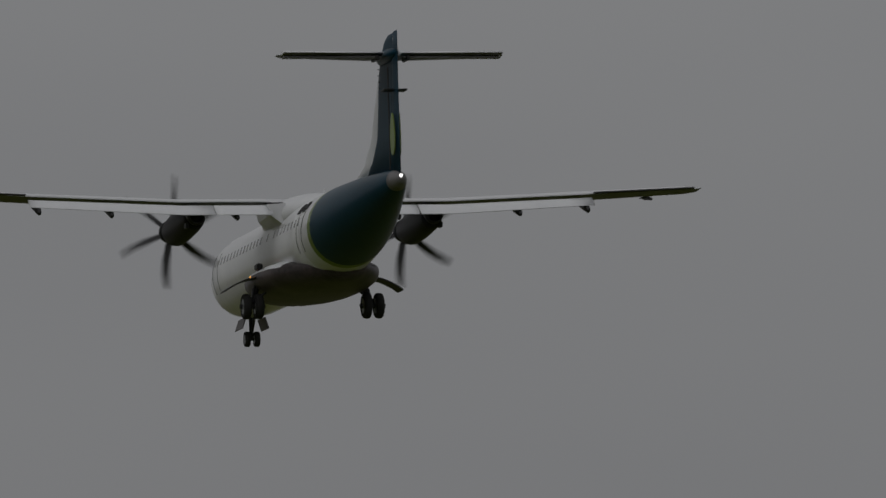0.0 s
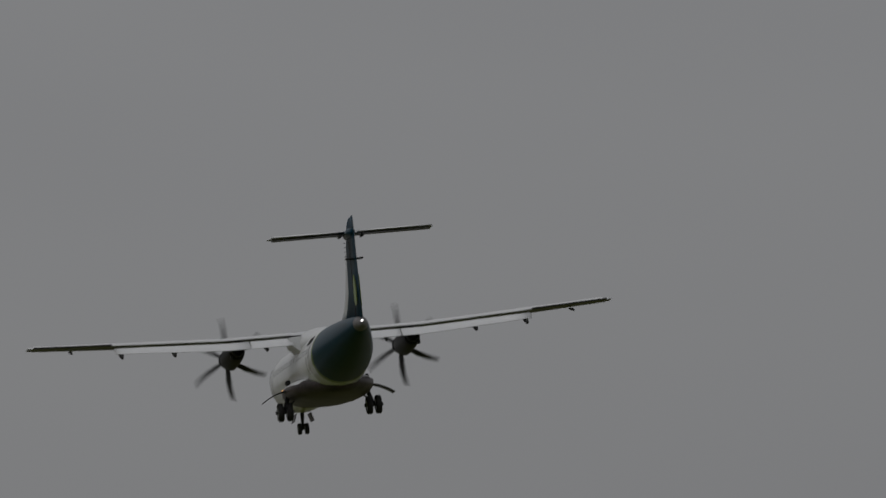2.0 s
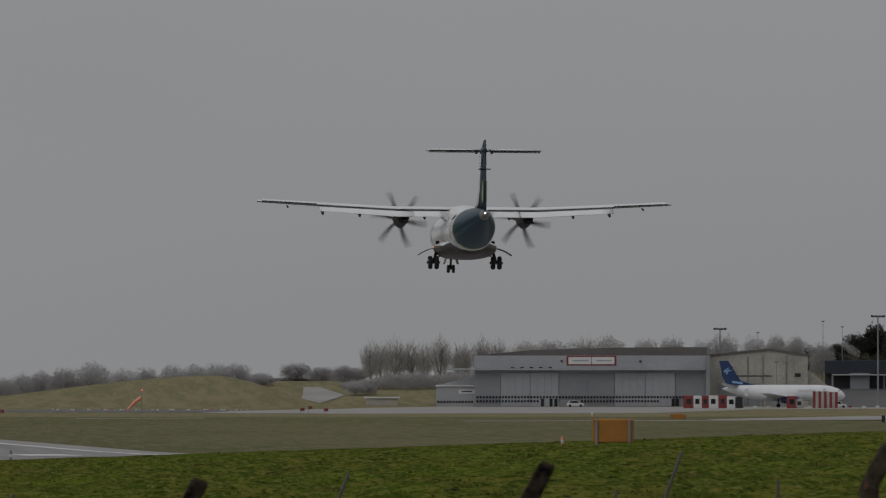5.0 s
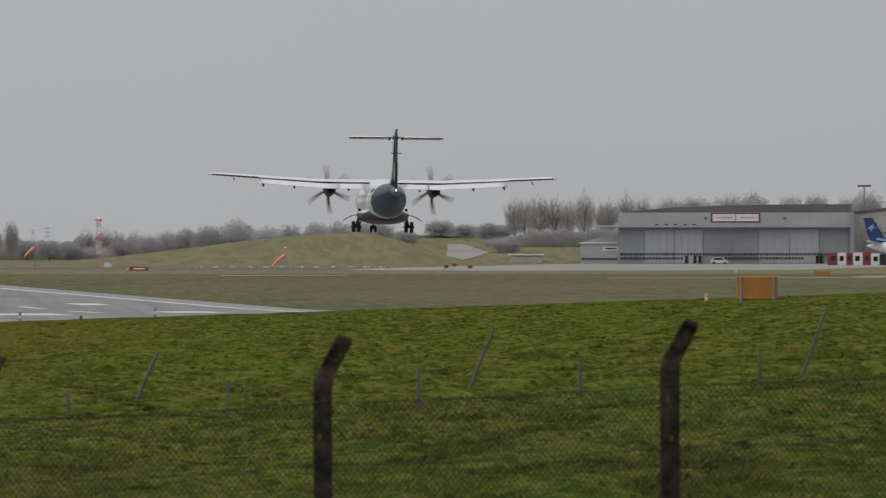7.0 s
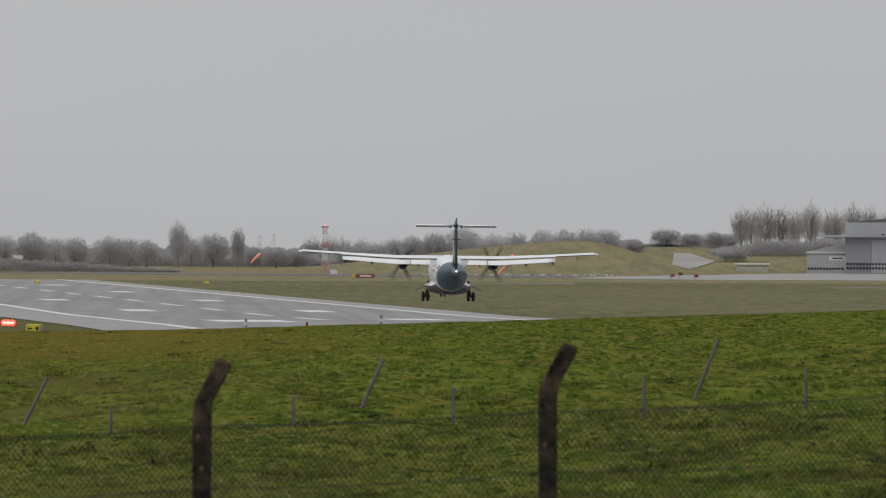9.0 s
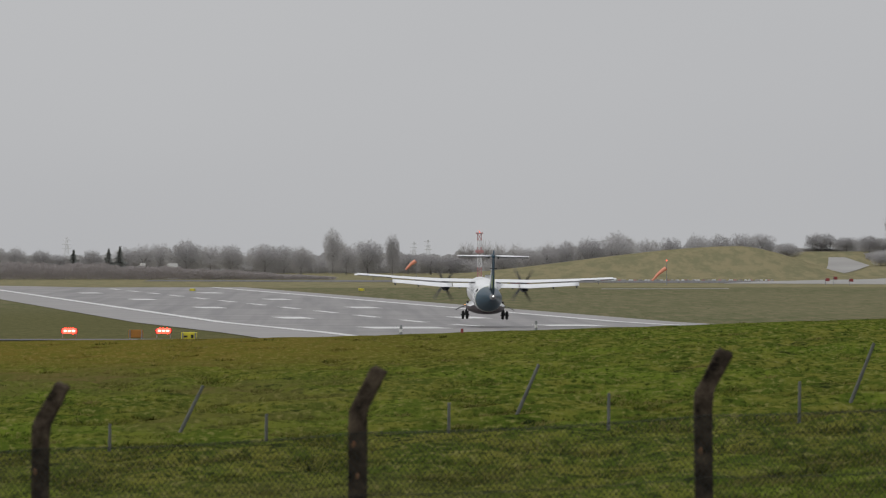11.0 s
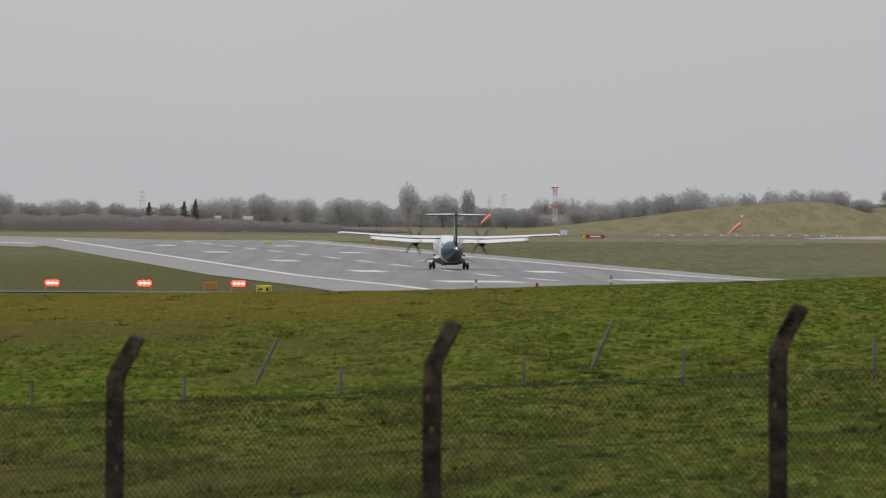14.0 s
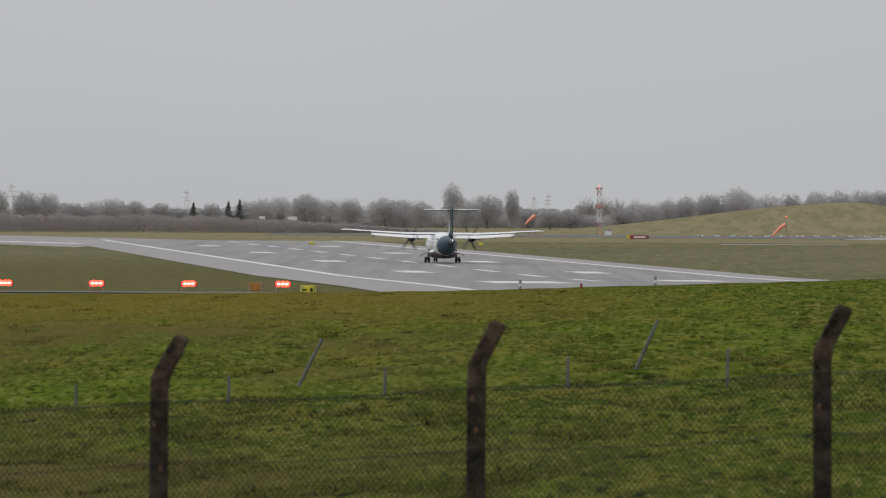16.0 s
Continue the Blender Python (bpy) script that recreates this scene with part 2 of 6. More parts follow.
def grass_material():
    """Rough green grass by the fence, browner before the runway, mown olive turf on the airfield beyond."""
    m = bpy.data.materials.new("grass")
    m.use_nodes = True
    n, l = m.node_tree.nodes, m.node_tree.links
    p = n["Principled BSDF"]
    p.inputs["Roughness"].default_value = 0.9
    p.inputs["Specular IOR Level"].default_value = 0.0
    co = n.new("ShaderNodeTexCoord")

    def noise_at(scale, detail, stretch=(1, 1, 1), rough=0.6):
        mp, t = n.new("ShaderNodeMapping"), n.new("ShaderNodeTexNoise")
        mp.inputs["Scale"].default_value = stretch
        t.inputs["Scale"].default_value, t.inputs["Detail"].default_value, t.inputs["Roughness"].default_value = scale, detail, rough
        l.new(co.outputs["Object"], mp.inputs["Vector"])
        l.new(mp.outputs[0], t.inputs["Vector"])
        return t.outputs["Fac"]

    def mixed(fac, a, b):
        x = n.new("ShaderNodeMixRGB")
        for k, v in ((0, fac), (1, a), (2, b)):
            if isinstance(v, tuple):
                x.inputs[k].default_value = (*v, 1)
            else:
                l.new(v, x.inputs[k])
        return x.outputs[0]

    def ranged(v, lo, hi):
        r = n.new("ShaderNodeMapRange")
        r.interpolation_type = "SMOOTHSTEP"
        r.inputs["From Min"].default_value, r.inputs["From Max"].default_value = lo, hi
        l.new(v, r.inputs["Value"])
        return r.outputs[0]

    def maths(op, a, b):
        x = n.new("ShaderNodeMath")
        x.operation = op
        for k, v in ((0, a), (1, b)):
            if isinstance(v, (int, float)):
                x.inputs[k].default_value = v
            else:
                l.new(v, x.inputs[k])
        return x.outputs[0]

    xyz = n.new("ShaderNodeSeparateXYZ")
    l.new(co.outputs["Object"], xyz.inputs[0])
    X, Y = xyz.outputs["X"], xyz.outputs["Y"]
    tuft, clump = noise_at(6.0, 5, (1, 0.2, 1)), noise_at(1.3, 6, (1, 0.22, 1), 0.66)
    patch, wide = noise_at(0.2, 5, (1, 0.2, 1), 0.62), noise_at(0.02, 3, (1, 0.3, 1))
    hummock_shade = noise_at(0.75, 5, (1, 0.3, 1), 0.7)
    rough = mixed(ranged(clump, 0.4, 0.62), (0.058, 0.083, 0.013), (0.142, 0.142, 0.028))
    rough = mixed(ranged(patch, 0.42, 0.66), rough, mixed(ranged(clump, 0.4, 0.62), (0.072, 0.104, 0.015), (0.115, 0.152, 0.021)))
    # Tuft specks carry highlight and shade of small lumps besides their own tones.
    rough = mixed(ranged(tuft, 0.53, 0.66), rough, (0.168, 0.165, 0.05))
    rough = mixed(ranged(tuft, 0.47, 0.36), rough, (0.032, 0.046, 0.009))
    rough = mixed(maths("MULTIPLY", ranged(noise_at(0.05, 4, (1, 0.3, 1), 0.65), 0.42, 0.6), ranged(maths("MULTIPLY", X, -1.0), -5, 4)), rough, mixed(ranged(clump, 0.4, 0.62), (0.13, 0.105, 0.04), (0.095, 0.098, 0.027)))
    # Dark patches put the shade of hummocks into the grass colour.
    rough = mixed(ranged(hummock_shade, 0.6, 0.68), rough, (0.02, 0.028, 0.01))
    brown = mixed(ranged(clump, 0.35, 0.65), (0.15, 0.12, 0.026), (0.115, 0.112, 0.02))
    brown = mixed(ranged(tuft, 0.48, 0.66), brown, (0.185, 0.145, 0.042))
    # the browner belt lies on the near side of the runway's end, on the left of it most
    belt = maths("MULTIPLY", ranged(maths("ADD", Y, maths("MULTIPLY", wide, 70)), 255, 330), ranged(maths("MULTIPLY", X, -1.0), -12, 4))
    rough = mixed(belt, rough, brown)
    mown = mixed(ranged(wide, 0.35, 0.65), (0.165, 0.158, 0.092), (0.13, 0.137, 0.075))
    mown = mixed(ranged(noise_at(0.5, 6, (1, 0.07, 1), 0.7), 0.42, 0.64), mown, (0.2, 0.178, 0.11))
    mown = mixed(ranged(noise_at(1.4, 4, (1, 0.05, 1), 0.7), 0.54, 0.68), mown, (0.1, 0.108, 0.056))
    lush = mixed(ranged(clump, 0.35, 0.65), (0.1, 0.104, 0.048), (0.15, 0.138, 0.068))
    mown = mixed(maths("MULTIPLY", ranged(maths("MULTIPLY", X, -1.0), -8, 12), ranged(maths("MULTIPLY", Y, -1.0), -1300, -900)), mown, lush)
    mown = mixed(ranged(maths("ADD", Y, maths("MULTIPLY", wide, 30)), 1560, 1585), mown, mixed(ranged(noise_at(0.3, 6, (1, 0.15, 1), 0.7), 0.4, 0.62), (0.255, 0.225, 0.135), (0.19, 0.182, 0.108)))
    field = mixed(ranged(Y, 395, 420), rough, mown)
    l.new(field, p.inputs["Base Color"])
    b = n.new("ShaderNodeBump")
    b.inputs["Strength"].default_value, b.inputs["Distance"].default_value = 0.7, 0.22
    l.new(maths("ADD", tuft, maths("MULTIPLY", clump, 2.0)), b.inputs["Height"])
    l.new(b.outputs[0], p.inputs["Normal"])
    return m


GRASS, GRASS_BLADES = grass_material(), grass_material()


def let_light_through(mat, share=0.5):
    """Thin twigs and needles, lit from both sides."""
    n, l = mat.node_tree.nodes, mat.node_tree.links
    p = n["Principled BSDF"]
    thin, both_sides = n.new("ShaderNodeBsdfTranslucent"), n.new("ShaderNodeMixShader")
    both_sides.inputs[0].default_value = share
    colour = p.inputs["Base Color"]
    if colour.links:
        l.new(colour.links[0].from_socket, thin.inputs["Color"])
    else:
        thin.inputs["Color"].default_value = colour.default_value
    l.new(p.outputs[0], both_sides.inputs[1])
    l.new(thin.outputs[0], both_sides.inputs[2])
    l.new(both_sides.outputs[0], [k for k in n if k.type == "OUTPUT_MATERIAL"][0].inputs["Surface"])


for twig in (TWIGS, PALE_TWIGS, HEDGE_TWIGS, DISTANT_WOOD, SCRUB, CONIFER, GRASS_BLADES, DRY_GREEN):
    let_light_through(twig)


# ---- mesh helpers ----
def linked(name, bm, mat, smooth=False):
    me = bpy.data.meshes.new(name)
    bm.to_mesh(me)
    bm.free()
    for k in (mat if isinstance(mat, (list, tuple)) else (mat,)):
        me.materials.append(k)
    if smooth:
        for f in me.polygons:
            f.use_smooth = True
    return new(name, me)


def part(name, bm, mat, parent, label="", smooth=False):
    """One mesh object under a thing or under a part."""
    ob = linked(name, bm, mat, smooth)
    ob.parent = parent
    return tagged(ob, label)


def shared(name, me, parent, at=Matrix()):
    ob = new(name, me)
    ob.parent, ob.matrix_basis = parent, at
    return ob


def empty(name, m, label, category, group="", kind=""):
    ob = new(name)
    ob.matrix_basis = m
    return tagged(ob, label, category, group, kind)


def box(bm, c, s, turn=Matrix(), bevel=0.0):
    m = Matrix.Translation(c) @ turn @ Matrix.Diagonal((*s, 1))
    r = bmesh.ops.create_cube(bm, size=1, matrix=m)
    if bevel:
        es = list({e for v in r["verts"] for e in v.link_edges})
        bmesh.ops.bevel(bm, geom=es, offset=bevel, segments=1, affect="EDGES")
    return r["verts"]


def tube(bm, a, b, r0, r1=None, n=10, caps=True):
    a, b = Vector(a), Vector(b)
    r1 = r0 if r1 is None else r1
    m = Matrix.Translation((a + b) / 2) @ (b - a).to_track_quat("Z", "Y").to_matrix().to_4x4()
    bmesh.ops.create_cone(bm, cap_ends=caps, segments=n, radius1=r0, radius2=r1, depth=(b - a).length, matrix=m)


def ball(bm, c, r, n=10):
    bmesh.ops.create_uvsphere(bm, u_segments=n, v_segments=max(4, n // 2), radius=1,
                              matrix=Matrix.Translation(c) @ Matrix.Diagonal((*(r if isinstance(r, tuple) else (r, r, r)), 1)))


def loft(bm, rings, closed=True, caps=True, mats=None):
    """Skin over rings of equal count. mats: a material index for each gap between rings."""
    vs = [[bm.verts.new(p) for p in r] for r in rings]
    n = len(rings[0])
    for k, (a, b) in enumerate(zip(vs, vs[1:])):
        for i in range(n if closed else n - 1):
            f = bm.faces.new((a[i], a[(i + 1) % n], b[(i + 1) % n], b[i]))
            if mats:
                f.material_index = mats[k]
    if caps and closed:
        bm.faces.new(list(reversed(vs[0])))
        bm.faces.new(vs[-1])
    bmesh.ops.recalc_face_normals(bm, faces=bm.faces)


def prism(bm, outline, y0, y1):
    """An outline in x and z, drawn out from y0 to y1."""
    loft(bm, [[(x, y0, z) for x, z in outline], [(x, y1, z) for x, z in outline]])


def smoothstep(a, b, x):
    t = np.clip((x - a) / (b - a), 0, 1)
    return t * t * (3 - 2 * t)


# ---- the ground: one sheet to the horizon ----
PROFILE_Y = (-400, 0, 25, 70, 140, 345, 352, 400, 450, 500, 560, 764, 900, 2400, 6000)
PROFILE_Z = (7.6, 7.6, 7.0, 5.85, 5.72, 5.08, 5.04, 3.6, 1.6, 0.9, 0.72, 0.45, 0.0, 0.0, -16.0)


def ground_z(x, y):
    z = np.interp(y, PROFILE_Y, PROFILE_Z)
    # the near field tilts up to the right, as far as its brow
    u = x / np.maximum(y, 40.0)
    tilt = np.where(u > 0, 11.2 * np.minimum(u, 0.16), 4.6 * np.maximum(u, -0.1))
    z = z + np.where(y < 350, 0.05 * np.clip(x, -12, 25) * (1 - smoothstep(40, 330, y)) + tilt * smoothstep(90, 345, y), tilt * (1 - smoothstep(352, 480, y)))
    # the grassy mound beyond the runway, steeper on its far end
    up = np.where(x < 103, smoothstep(2, 103, x) ** 1.35, 1 - smoothstep(100, 134, x))
    z = z + 7.7 * up * np.exp(-((y - 1960) / 60) ** 2)
    # rising land behind the airfield
    z = z + 6.0 * smoothstep(1975, 2120, np.hypot(x, y)) * smoothstep(100, 130, x) * (1 - smoothstep(2180, 2450, y))
    z = z + 5.0 * smoothstep(235, 330, x) * smoothstep(2030, 2120, y) * (1 - smoothstep(2250, 2500, y))
    return z


def build_ground():
    ys = np.concatenate([np.linspace(-400, 40, 8), np.linspace(50, 360, 420), np.linspace(362, 760, 90), np.linspace(770, 1800, 60),
                         np.linspace(1815, 2140, 40), np.linspace(2180, 6000, 24)])
    us = np.concatenate([np.linspace(-1, -0.085, 8), np.linspace(-0.07, 0.19, 190), np.linspace(0.21, 1, 10)])
    yy, uu = np.meshgrid(ys, us, indexing="ij")
    wide = np.maximum(np.abs(yy) * 1.0, 60) + 20
    xx = uu * wide
    zz = ground_z(xx, yy)
    # tussocks and hollows in the rough grass
    rng = np.random.default_rng(4)
    lump = np.zeros_like(zz)
    for k in range(60):
        a, w, ph = rng.uniform(0, 2 * np.pi), rng.uniform(0.4, 3.4), rng.uniform(0, 6.3)
        lump += np.sin(xx * w * np.cos(a) + yy * 0.45 * w * np.sin(a) + ph) / 60 ** 0.5
    near = (1 - smoothstep(300, 350, yy) * 0.85) * (1 - smoothstep(380, 450, yy)) * smoothstep(20, 60, yy)
    zz = zz + near * (0.14 * lump - 0.2 * np.clip(lump - 0.8, 0, 2))
    n, mcol = zz.shape
    verts = np.stack([xx, yy, zz], -1).reshape(-1, 3)
    i, j = np.meshgrid(np.arange(n - 1), np.arange(mcol - 1), indexing="ij")
    a = (i * mcol + j).ravel()
    faces = np.stack([a, a + 1, a + mcol + 1, a + mcol], -1)
    me = bpy.data.meshes.new("ground")
    me.from_pydata(verts.tolist(), [], faces.tolist())
    me.materials.append(GRASS)
    for f in me.polygons:
        f.use_smooth = True
    tagged(new("ground", me), "rough green grass sloping down to a mown airfield", "ground", kind="structure")


build_ground()


# ---- paved surfaces ----
def runway_x(y):
    return 3.2 - 0.083 * (y - 994)


def sheet(name, outline, mat, lift, label, category, parent=None, step=0):
    """A paved slab, an outline in x and y laid over the ground with a thin edge."""
    bm = bmesh.new()
    top = [bm.verts.new((x, y, float(ground_z(np.array(x), np.array(y))) + lift)) for x, y in outline]
    low = [bm.verts.new((v.co.x, v.co.y, v.co.z - 0.3)) for v in top]
    bm.faces.new(top)
    for k in range(len(top)):
        bm.faces.new((top[k], top[k - 1], low[k - 1], low[k]))
    bmesh.ops.recalc_face_normals(bm, faces=bm.faces)
    if parent:
        return part(name, bm, mat, parent, label)
    return tagged(linked(name, bm, mat), label, category, kind="structure")


def runway_z(y):
    return float(np.interp(y, PROFILE_Y, PROFILE_Z))


bm = bmesh.new()
loft(bm, [[(runway_x(y) - 32.0, y, runway_z(y) + 0.05), (runway_x(y), y, runway_z(y) + 0.05), (runway_x(y) + 28.4, y, runway_z(y) + 0.05)] for y in range(460, 1561, 20)], closed=False)
runway = tagged(linked("runway", bm, RUNWAY), "worn grey asphalt runway with white painted markings", "runway", kind="structure")
for a, b in ((-32.0, -23.6), (23.6, 28.4)):
    bm = bmesh.new()
    loft(bm, [[(runway_x(y) + a, y, runway_z(y) + 0.056), (runway_x(y) + b, y, runway_z(y) + 0.056)] for y in range(460, 1561, 20)], closed=False)
    part("shoulder", bm, SHOULDER, runway, "paler worn asphalt shoulder")
taxiway = sheet("taxiway", [(-61.5, 1352), (-82, 1440), (-128, 1580), (-170, 1660), (-180, 1740), (-100, 1725), (-44, 1562), (-60, 1440)], ASPHALT, 0.03,
                "grey asphalt taxiway joining the runway", "taxiway")
apron = sheet("apron", [(84, 1690), (116, 1655), (177, 1671), (220, 1837), (292, 1877), (400, 1880), (400, 1910), (300, 1945), (225, 1957), (160, 1966), (135, 1900), (95, 1760)], CONCRETE, 0.06,
              "pale concrete apron before the hangar", "apron")
sheet("perimeter_road", [(-40, 1795), (30, 1745), (95, 1700), (118, 1690), (118, 1770), (95, 1795), (30, 1825), (-40, 1850)], DARK_ASPHALT, 0.05,
      "dark asphalt airfield road below the mound", "road")
road_bm = bmesh.new()
rows_ = []
for d, ul, ur in ((1990, 850, 930), (2000, 872, 922), (2012, 885, 932), (2025, 890, 948), (2040, 892, 966), (2055, 893, 945), (2073, 893, 922)):
    pts_ = [(d * math.sin(u / 14250), d * math.cos(u / 14250)) for u in (ul, (ul + ur) / 2, ur)]
    rows_.append([(x, y, float(ground_z(np.array(x), np.array(y))) + 0.12) for x, y in pts_])
loft(road_bm, rows_, closed=False)
tagged(linked("access_road", road_bm, CONCRETE), "pale concrete road curving up past the mound", "road", kind="structure")
yard_bm = bmesh.new()
loft(yard_bm, [[(d * math.sin(u / 14250), d * math.cos(u / 14250), float(ground_z(np.array(d * math.sin(u / 14250)), np.array(d * math.cos(u / 14250)))) + 0.16)
                for u in range(1830, 2741, 35)] for d in range(1940, 2076, 9)], closed=False)
tagged(linked("service_yard", yard_bm, DARK_ASPHALT), "dark asphalt yard before the terminal", "road", kind="structure")
# Dark strip laid before the runway as the shadow of a slab's edge.
edge_shadow_bm = bmesh.new()
loft(edge_shadow_bm, [[(x, y, runway_z(y) + 0.07) for y in (697, 707)] for x in range(-52, -5, 4)], closed=False)
tagged(linked("slab_edge_shadow", edge_shadow_bm, DARK_ASPHALT), "narrow dark strip in place of a slab edge's shadow", "road", kind="structure")
for pts in ([(118, 1420), (190, 1440), (240, 1440), (240, 1452), (190, 1452), (118, 1428)], [(52, 1500), (76, 1506), (76, 1516), (52, 1510)], [(166, 1440), (330, 1440), (330, 1600), (246, 1590), (209, 1570), (166, 1466)]):
    sheet("service_strip", pts, CONCRETE, 0.05, "narrow pale concrete strip in the grass", "road")


def stripe(name, x0, y0, y1, width, parent):
    """A painted bar along the runway; x0 is its middle's offset from the centre line."""
    bm = bmesh.new()
    n = max(1, int((y1 - y0) / 10))
    rows = []
    for k in range(n + 1):
        y = y0 + (y1 - y0) * k / n
        c = runway_x(y) + x0
        z = runway_z(y) + 0.075
        rows.append((bm.verts.new((c - width / 2, y, z)), bm.verts.new((c + width / 2, y, z))))
    for a, b in zip(rows, rows[1:]):
        bm.faces.new((a[0], a[1], b[1], b[0]))
    return part(name, bm, MARKING, parent)


for k in range(12):
    y = 851 + 59.2 * k
    stripe("centre_line_dash", 0, y - 15, y + 15, 1.1, runway)
stripe("edge_line", -22.3, 490, 1558, 1.3, runway)
stripe("edge_line", 22.3, 490, 1558, 1.3, runway)
for k in range(12):  # threshold bars
    stripe("threshold_bar", (k - 5.5) * 3.5 + (1.6 if k > 5 else -1.6), 500, 530, 1.8, runway)
for k, (y, w) in enumerate(((951, 3.6), (1094, 3.6), (1245, 3.6), (1395, 3.6))):
    for s in (-1, 1):
        stripe("touchdown_bar", s * 10.4, y - 11, y + 11, w, runway)
stripe("aiming_bar", -9.6, 806, 830, 8.0, runway)
stripe("aiming_bar", 10.6, 838, 858, 6.0, runway)
for pts in ([(-66, 1440), (-112, 1590), (-110, 1594), (-64, 1446)],):
    part_ob = sheet("taxi_line", pts, MARKING, 0.07, "", "", taxiway)


# ---- the airliner: x to its right, y forward, z up, origin on the fuselage's axis ----
def wing_ring(x, lead, trail, z, thick, n=10):
    """An aerofoil section at x, from the leading to the trailing edge."""
    c = lead - trail
    s = [0.5 * (1 - math.cos(math.pi * k / n)) for k in range(n + 1)]
    f = [thick * c * 5 * (0.2969 * t ** 0.5 - 0.126 * t - 0.3516 * t * t + 0.2843 * t ** 3 - 0.1036 * t ** 4) for t in s]
    up = [(x, lead - c * t, z + h + 0.03 * c * math.sin(math.pi * t)) for t, h in zip(s, f)]
    low = [(x, lead - c * t, z - h * 0.75 + 0.015 * c * math.sin(math.pi * t)) for t, h in zip(s, f)][1:-1]
    return up + low[::-1]


def wing_z(x):
    return 1.50 + 0.052 * max(0.0, abs(x) - 4.6)


def wing_edges(x):
    """Leading and fixed trailing edge at x."""
    k = max(0.0, (abs(x) - 4.6) / (13.52 - 4.6))
    return 1.25 - 0.32 * k, -1.38 + 0.76 * k


FUSELAGE = (  # y, middle's height, half width, half height
    (12.5, -0.42, 0.05, 0.05), (12.4, -0.40, 0.32, 0.28), (12.1, -0.33, 0.62, 0.56), (11.5, -0.2, 0.95, 0.92), (10.6, -0.08, 1.22, 1.22),
    (9.6, -0.01, 1.38, 1.38), (8.6, 0, 1.43, 1.43), (4, 0, 1.43, 1.43), (0, 0, 1.43, 1.43), (-3.6, 0, 1.43, 1.43), (-5.0, 0.05, 1.42, 1.38),
    (-6.2, 0.13, 1.38, 1.30), (-6.6, 0.16, 1.36, 1.27), (-7.6, 0.24, 1.28, 1.18), (-9.0, 0.38, 1.1, 1.02), (-10.5, 0.53, 0.88, 0.82), (-12.0, 0.68, 0.63, 0.6),
    (-13.3, 0.8, 0.4, 0.4), (-13.9, 0.86, 0.28, 0.28))


def build_aircraft():
    plane = empty("turboprop_airliner", Matrix(), "white twin-propeller airliner with dark teal tail, wheels down", "aircraft")
    n = 40
    rings = [[(w * math.sin(2 * math.pi * k / n), y, m + h * math.cos(2 * math.pi * k / n))
              for k in range(n)] for y, m, w, h in FUSELAGE]
    bm = bmesh.new()
    loft(bm, rings[:11])
    part("forward_fuselage", bm, WHITE_PAINT, plane, "white painted fuselage", True)

    def tail_ring(y, lean):
        """A ring of the tail whose plane leans forward at the top."""
        out = []
        ys = [r[0] for r in FUSELAGE][::-1]
        for k in range(n):
            a = 2 * math.pi * k / n
            q = y + lean * math.cos(a)
            m, w, h = (float(np.interp(q, ys, [r[j] for r in FUSELAGE][::-1])) for j in (1, 2, 3))
            out.append((w * math.sin(a), q, m + h * math.cos(a)))
        return out

    bm = bmesh.new()
    loft(bm, [rings[10], tail_ring(-5.4, -0.1), tail_ring(-5.8, -0.2), tail_ring(-6.2, -0.3)], caps=False)
    part("rear_fuselage", bm, WHITE_PAINT, plane, "white painted fuselage", True)
    bm = bmesh.new()
    loft(bm, [tail_ring(-6.2, -0.3), tail_ring(-6.55, -0.3)], caps=False)
    part("lime_band", bm, LIME, plane, "lime green painted band", True)
    bm = bmesh.new()
    loft(bm, [tail_ring(-6.55, -0.3), tail_ring(-7.6, -0.2), tail_ring(-8.6, -0.1), tail_ring(-9.6, 0.0), tail_ring(-10.8, 0.0), tail_ring(-12.0, 0.0),
              tail_ring(-13.2, 0.0), tail_ring(-13.6, 0.0)], caps=False)
    part("tail_section", bm, TEAL, plane, "dark teal painted tail", True)
    bm = bmesh.new()
    loft(bm, [tail_ring(-13.6, 0)] + [[(w * math.sin(2 * math.pi * k / n), y, 0.84 + w * math.cos(2 * math.pi * k / n)) for k in range(n)]
                                     for y, w in ((-13.95, 0.25), (-14.15, 0.16), (-14.26, 0.07))])
    part("tail_cone", bm, WING_UNDER, plane, "grey tail cone", True)
    bm = bmesh.new()
    ball(bm, (0, -14.27, 0.92), 0.055, 12)
    part("tail_light", bm, STROBE, plane, "lit white tail light")
    # belly fairing with the sponsons for the wheels
    bm = bmesh.new()
    rr = []
    for y, w, up, d in ((4.3, 0.5, 0.1, 0.42), (3.7, 1.05, 0.2, 0.56), (2.9, 1.5, 0.34, 0.66), (1.9, 1.84, 0.45, 0.72), (0.6, 1.98, 0.5, 0.76), (-1.0, 2.0, 0.5, 0.76), (-2.2, 1.9, 0.46, 0.74),
                        (-3.1, 1.68, 0.36, 0.7), (-3.8, 1.4, 0.24, 0.64), (-4.5, 1.05, 0.14, 0.54), (-5.4, 0.5, 0.06, 0.36)):
        rr.append([(w * math.copysign(abs(math.sin(a)) ** 0.8, math.sin(a)), y, -0.98 + (up if math.cos(a) > 0 else d) * math.copysign(abs(math.cos(a)) ** 0.9, math.cos(a)))
                   for a in (2 * math.pi * k / 32 for k in range(32))])
    loft(bm, rr)
    # Low and rear faces take the belly grey with its painted shade.
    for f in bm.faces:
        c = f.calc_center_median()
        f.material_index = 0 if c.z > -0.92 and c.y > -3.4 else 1
